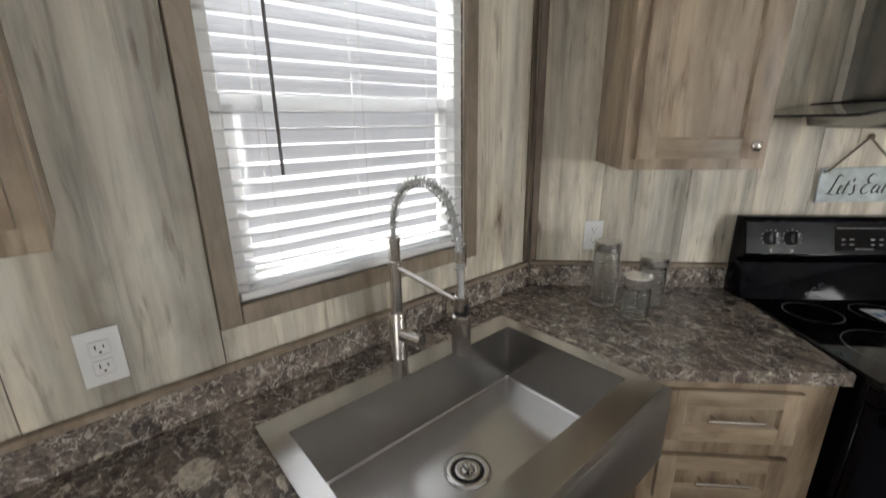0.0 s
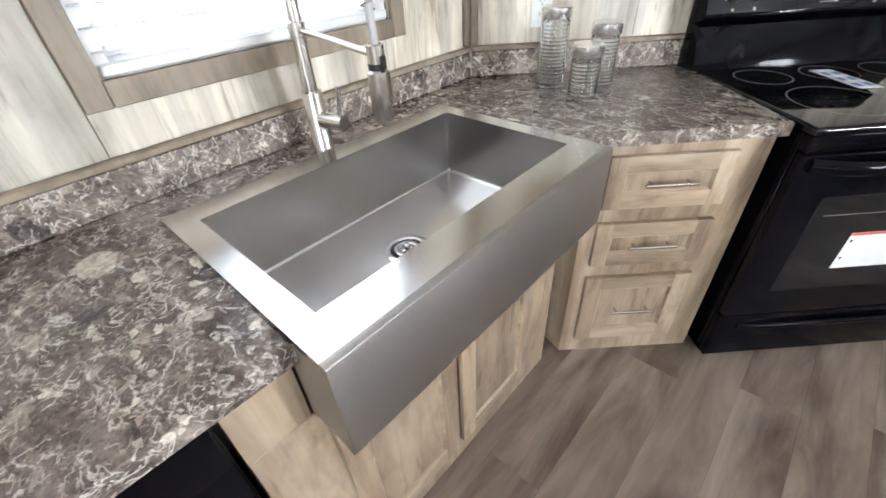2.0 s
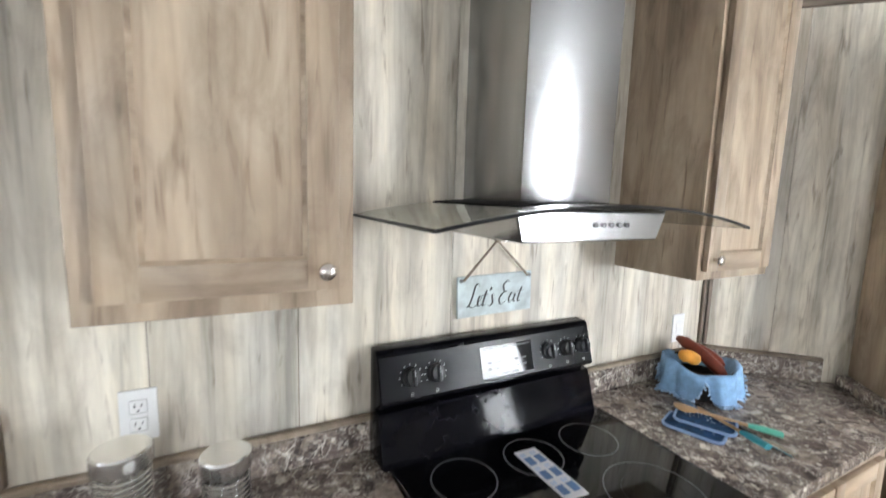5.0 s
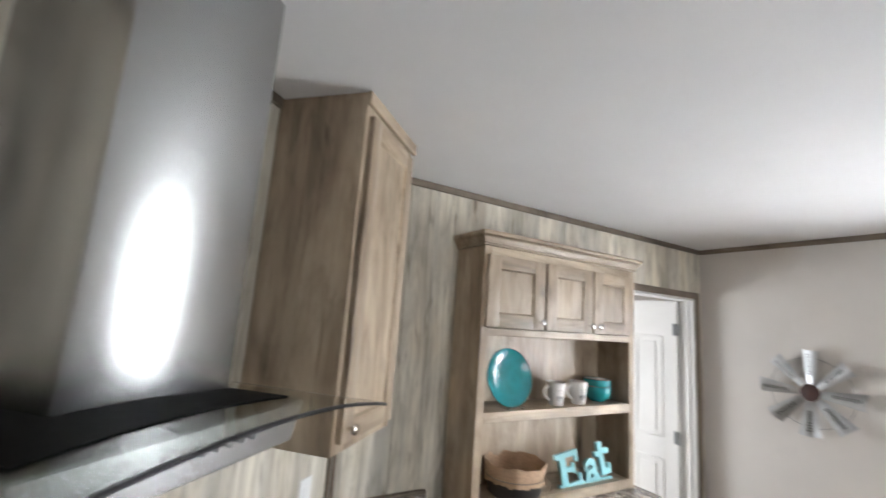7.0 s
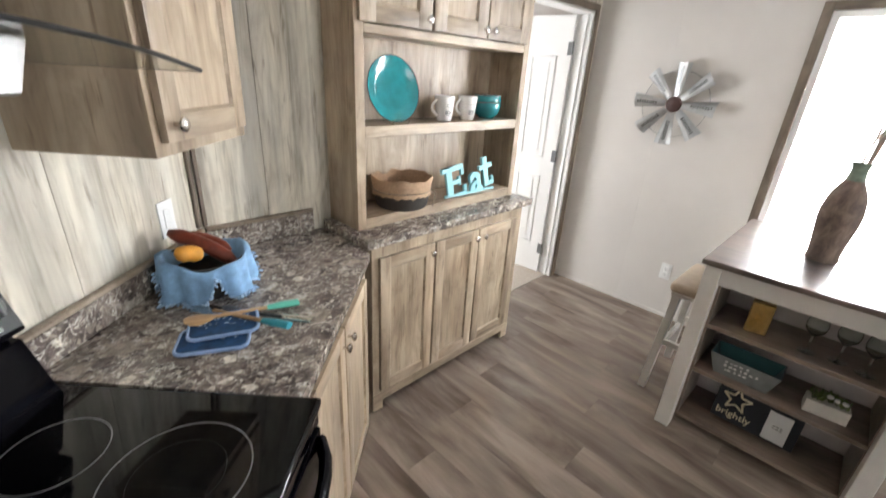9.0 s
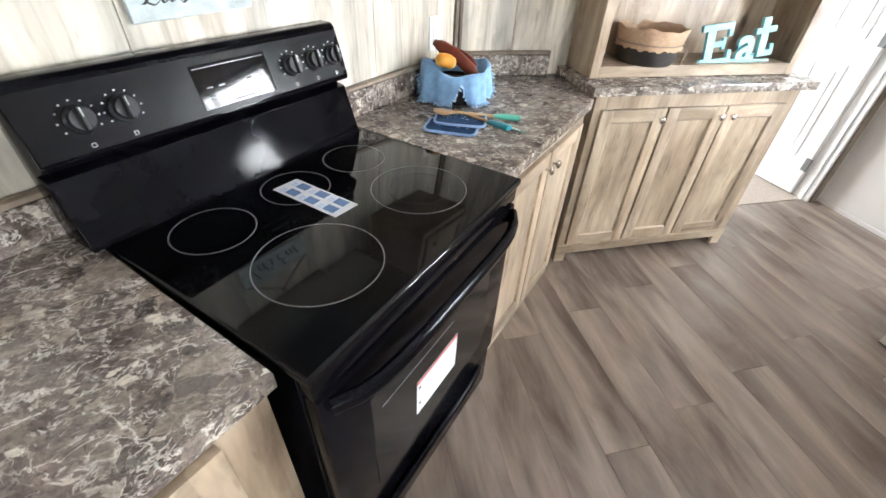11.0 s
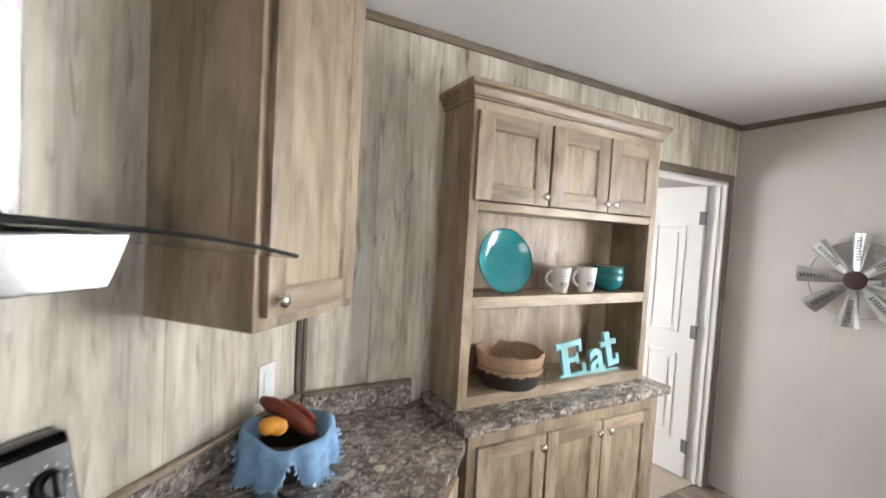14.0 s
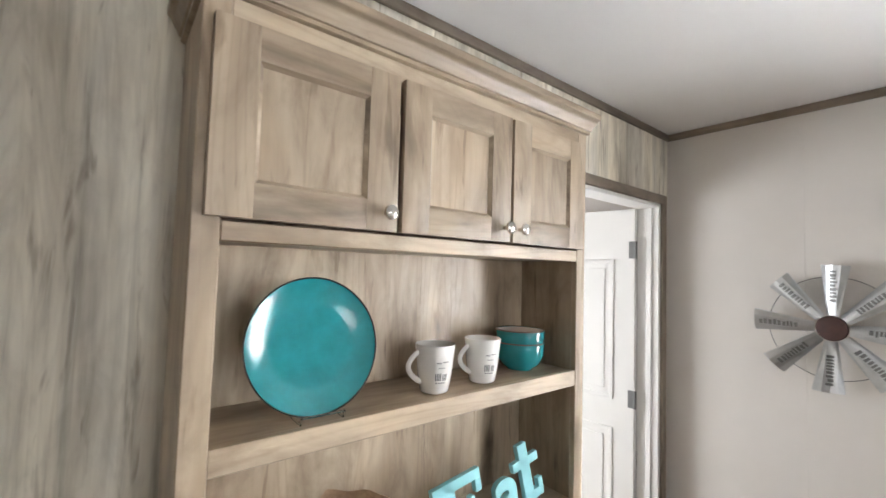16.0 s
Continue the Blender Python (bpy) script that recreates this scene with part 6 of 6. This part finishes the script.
for i in range(6):
    bm = bmesh.new()
    a = random.uniform(0, 6.28)
    tip = Vector((0.035 * math.cos(a) - 0.02, 0.035 * math.sin(a) - 0.070, 1.04 + random.uniform(0, 0.16)))
    base = Vector((0.010 * math.cos(a), 0.010 * math.sin(a), 0.28))
    pts = [base.lerp(tip, k / 8) + Vector((random.uniform(-0.003, 0.003), random.uniform(-0.003, 0.003), 0)) for k in range(9)]
    sweep(bm, pts, [0.0046 - 0.0018 * k / 8 for k in range(9)], 6)
    for k in range(26):
        f = random.uniform(0.35, 1.0)
        p = base.lerp(tip, f)
        q = p + Vector((random.uniform(-0.016, 0.016), random.uniform(-0.016, 0.016), random.uniform(0.004, 0.024)))
        sweep(bm, [p, p.lerp(q, 0.5), q], [0.0018, 0.0062, 0.0016], 5)
    part("stem", bm, M_TWIG, stems)

# things on the table's shelves
M_GOLD = plain("gold_foil", (0.62, 0.43, 0.16), 0.25, 1.0, 0.3, 45.0, 0.6)
gold = thing("gold_ornament", pose(3.43, 0.062, 0.598, 0, 0, 8), "faceted gold ornament box standing on the table's shelf", "ornament")
bm = bmesh.new()
box(bm, -0.028, 0.028, -0.042, 0.042, 0, 0.150, 0.004)
gbox = part("box", bm, M_GOLD, gold)
for i in range(12):
    a = 2 * math.pi * i / 12
    bm = bmesh.new()
    tube(bm, (-0.029, 0, 0.075), (-0.031, 0.036 * math.cos(a), 0.075 + 0.060 * math.sin(a)), 0.003, 0.001, seg=5)
    part("ray", bm, M_GOLD, gbox)


def wine_glass(x, y):
    ob = thing("wine_glass", pose(x, y, 0.598), "clear stemmed wine glass on the table's shelf", "glass", "wine glasses")
    bm = bmesh.new()
    lathe(bm, [(0, 0.0), (0.033, 0.0), (0.033, 0.002), (0.006, 0.006), (0.004, 0.020), (0.004, 0.072), (0.012, 0.080), (0.034, 0.105), (0.038, 0.130), (0.032, 0.165), (0.0305, 0.165), (0.036, 0.130), (0.032, 0.107), (0.010, 0.083), (0, 0.081)], 28)
    part("bowl", bm, M_GLASS, ob, smooth=60)


wine_glass(3.425, -0.125)
wine_glass(3.440, -0.225)
wine_glass(3.415, -0.310)

M_TUB = plain("grey_galvanised_tub", (0.20, 0.21, 0.205), 0.45, 0.4, 0.15, 20.0, 0.05)
M_TUBIN = plain("teal_tub_inside", (0.035, 0.13, 0.145), 0.4, 0.0, 0.1, 20.0, 0.0)
tub = thing("storage_tub", pose(3.430, 0.042, 0.353), "grey tub with teal inside and white script on the shelf", "tub")
bm = bmesh.new()
lo, hi = [(-0.055, -0.105), (0.055, -0.105), (0.055, 0.105), (-0.055, 0.105)], [(-0.072, -0.138), (0.072, -0.138), (0.072, 0.138), (-0.072, 0.138)]
a = [bm.verts.new((x, y, 0.0)) for x, y in lo]
b = [bm.verts.new((x, y, 0.105)) for x, y in hi]
c = [bm.verts.new((x * 0.96, y * 0.97, 0.105)) for x, y in hi]
e = [bm.verts.new((x * 0.94, y * 0.97, 0.004)) for x, y in lo]
bm.faces.new(a[::-1])
for i in range(4):
    j = (i + 1) % 4
    bm.faces.new((a[i], a[j], b[j], b[i]))
    bm.faces.new((b[i], b[j], c[j], c[i]))
part("outside", bm, M_TUB, tub, smooth=None)
bm = bmesh.new()
c = [bm.verts.new((x * 0.955, y * 0.965, 0.1052)) for x, y in hi]
e = [bm.verts.new((x * 0.93, y * 0.96, 0.006)) for x, y in lo]
bm.faces.new(e)
for i in range(4):
    j = (i + 1) % 4
    bm.faces.new((c[i], c[j], e[j], e[i]))
part("lining", bm, M_TUBIN, tub, "teal lining", smooth=None)
bm = bmesh.new()
random.seed(3)
for z, n in ((0.078, 5), (0.055, 7), (0.034, 5)):
    for i in range(n):
        y = 0.062 - i * 0.020 - random.uniform(0, 0.005)
        x = -0.0565 - 0.017 * (z / 0.105)
        box(bm, x - 0.0015, x - 0.0005, y, y + random.uniform(0.006, 0.015), z, z + random.uniform(0.004, 0.012))
part("script", bm, M_CERAMIC, tub, "white script", smooth=None)

M_LEAF = plain("small_leaves", (0.085, 0.115, 0.025), 0.6, 0.0, 0.4, 60.0, 0.1)
planter = thing("planter_box", pose(3.425, -0.258, 0.353, 0, 0, 6), "white wooden planter box with green and yellow plants", "planter")
bm = bmesh.new()
box(bm, -0.036, 0.036, -0.072, 0.072, 0, 0.062, 0.002)
part("box", bm, M_CREAM, planter)
bm = bmesh.new()
random.seed(12)
for i in range(110):
    p = Vector((random.uniform(-0.03, 0.03), random.uniform(-0.066, 0.066), 0.063))
    d = Vector((random.uniform(-0.6, 0.6), random.uniform(-0.6, 0.6), 1)).normalized()
    ln = random.uniform(0.02, 0.05)
    s = d.cross(Vector((random.uniform(-1, 1), random.uniform(-1, 1), 0.1))).normalized() * 0.006
    tip = p + d * ln
    bm.faces.new([bm.verts.new(q) for q in (p, p + d * ln * 0.5 + s, tip, p + d * ln * 0.5 - s)])
part("leaves", bm, M_LEAF, planter, smooth=None)
bm = bmesh.new()
for y, z in ((-0.02, 0.092), (0.005, 0.098), (-0.045, 0.090)):
    ball(bm, (-0.022, y, z), 0.012, (1, 1, 0.7), 10)
part("flowers", bm, M_CERAMIC, planter, "small white flowers")

M_NAVY = plain("navy_sign", (0.012, 0.014, 0.022), 0.6, 0.0, 0.2, 20.0, 0.05)
M_CREAMPAINT = plain("cream_lettering", (0.62, 0.54, 0.38), 0.6, 0.0, 0.1, 40.0, 0.05)
star_sign = thing("star_sign", pose(3.455, -0.062, 0.071, 0, 8, 0), "dark box sign with a cream star lettered brightly", "sign")
bm = bmesh.new()
box(bm, 0.0, 0.028, -0.168, 0.168, 0, 0.215, 0.002)
part("board", bm, M_NAVY, star_sign)
bm = bmesh.new()
outer = [(0.062 * math.sin(math.pi * k / 5) * (1 if k % 2 == 0 else 0.42), 0.062 * math.cos(math.pi * k / 5) * (1 if k % 2 == 0 else 0.42)) for k in range(10)]
for k in range(10):
    p, q = outer[k], outer[(k + 1) % 10]
    sweep(bm, [(-0.002, 0.085 - p[0], 0.128 + p[1]), (-0.002, 0.085 - q[0], 0.128 + q[1])], 0.005, 6)
part("star", bm, M_CREAMPAINT, star_sign, "cream star outline")
lettering("lettering", "brightly", 0.048, 0.0008, M_CREAMPAINT, star_sign, pose(-0.0015, 0.080, 0.045, 90, 0, -90), bold=0.0006)
card = thing("price_card", pose(3.440, -0.150, 0.0715, 0, 8, 0), "white paper card leaning on the dark sign", "card")
bm = bmesh.new()
box(bm, 0.0, 0.0015, -0.045, 0.045, 0.018, 0.165)
part("paper", bm, M_PAPER, card, smooth=None)
bm = bmesh.new()
for z in (0.095, 0.083):
    for y in (-0.02, -0.006, 0.008):
        box(bm, -0.0006, -0.0001, y, y + 0.010, z, z + 0.005)
part("print", bm, M_DARKGREY, card, smooth=None)


# ---------------- floor planks, running across the room ----------------
floor = thing("floor", Matrix(), "greyish brown wood-look vinyl plank floor", "floor", kind="structure")
PW, PL = 0.18, 1.22
shared = {}


def plank(x0, x1, y0, y1):
    key = (round(x1 - x0, 3), round(y1 - y0, 3))
    if key not in shared:
        bm = bmesh.new()
        w, h = key[0] / 2 - 0.0003, key[1] / 2 - 0.0003
        lo = [bm.verts.new((x, y, -0.008)) for x, y in ((-w, -h), (w, -h), (w, h), (-w, h))]
        mid = [bm.verts.new((x, y, -0.0007)) for x, y in ((-w, -h), (w, -h), (w, h), (-w, h))]
        hi = [bm.verts.new((x, y, 0.0)) for x, y in ((-w + 0.0006, -h + 0.0006), (w - 0.0006, -h + 0.0006), (w - 0.0006, h - 0.0006), (-w + 0.0006, h - 0.0006))]
        bm.faces.new(hi)
        for i in range(4):
            j = (i + 1) % 4
            bm.faces.new((lo[i], lo[j], mid[j], mid[i]))
            bm.faces.new((mid[i], mid[j], hi[j], hi[i]))
        shared[key] = mesh_of("plank", bm, M_FLOOR, None)
    ob = new("plank", shared[key])
    ob.parent = floor
    ob.location = ((x0 + x1) / 2, (y0 + y1) / 2, 0)


random.seed(5)
col, x = 0, -0.05
while x < X1:
    xe = min(x + PW, X1 - 0.001)
    y = YF - (col * 0.457 % 1.0) * PL
    while y < YB + 0.03:
        a, b = max(y, YF), min(y + PL, YB + 0.035)
        if b - a > 0.02 and xe - x > 0.01:
            plank(x, xe, a, b)
        y += PL
    x += PW
    col += 1
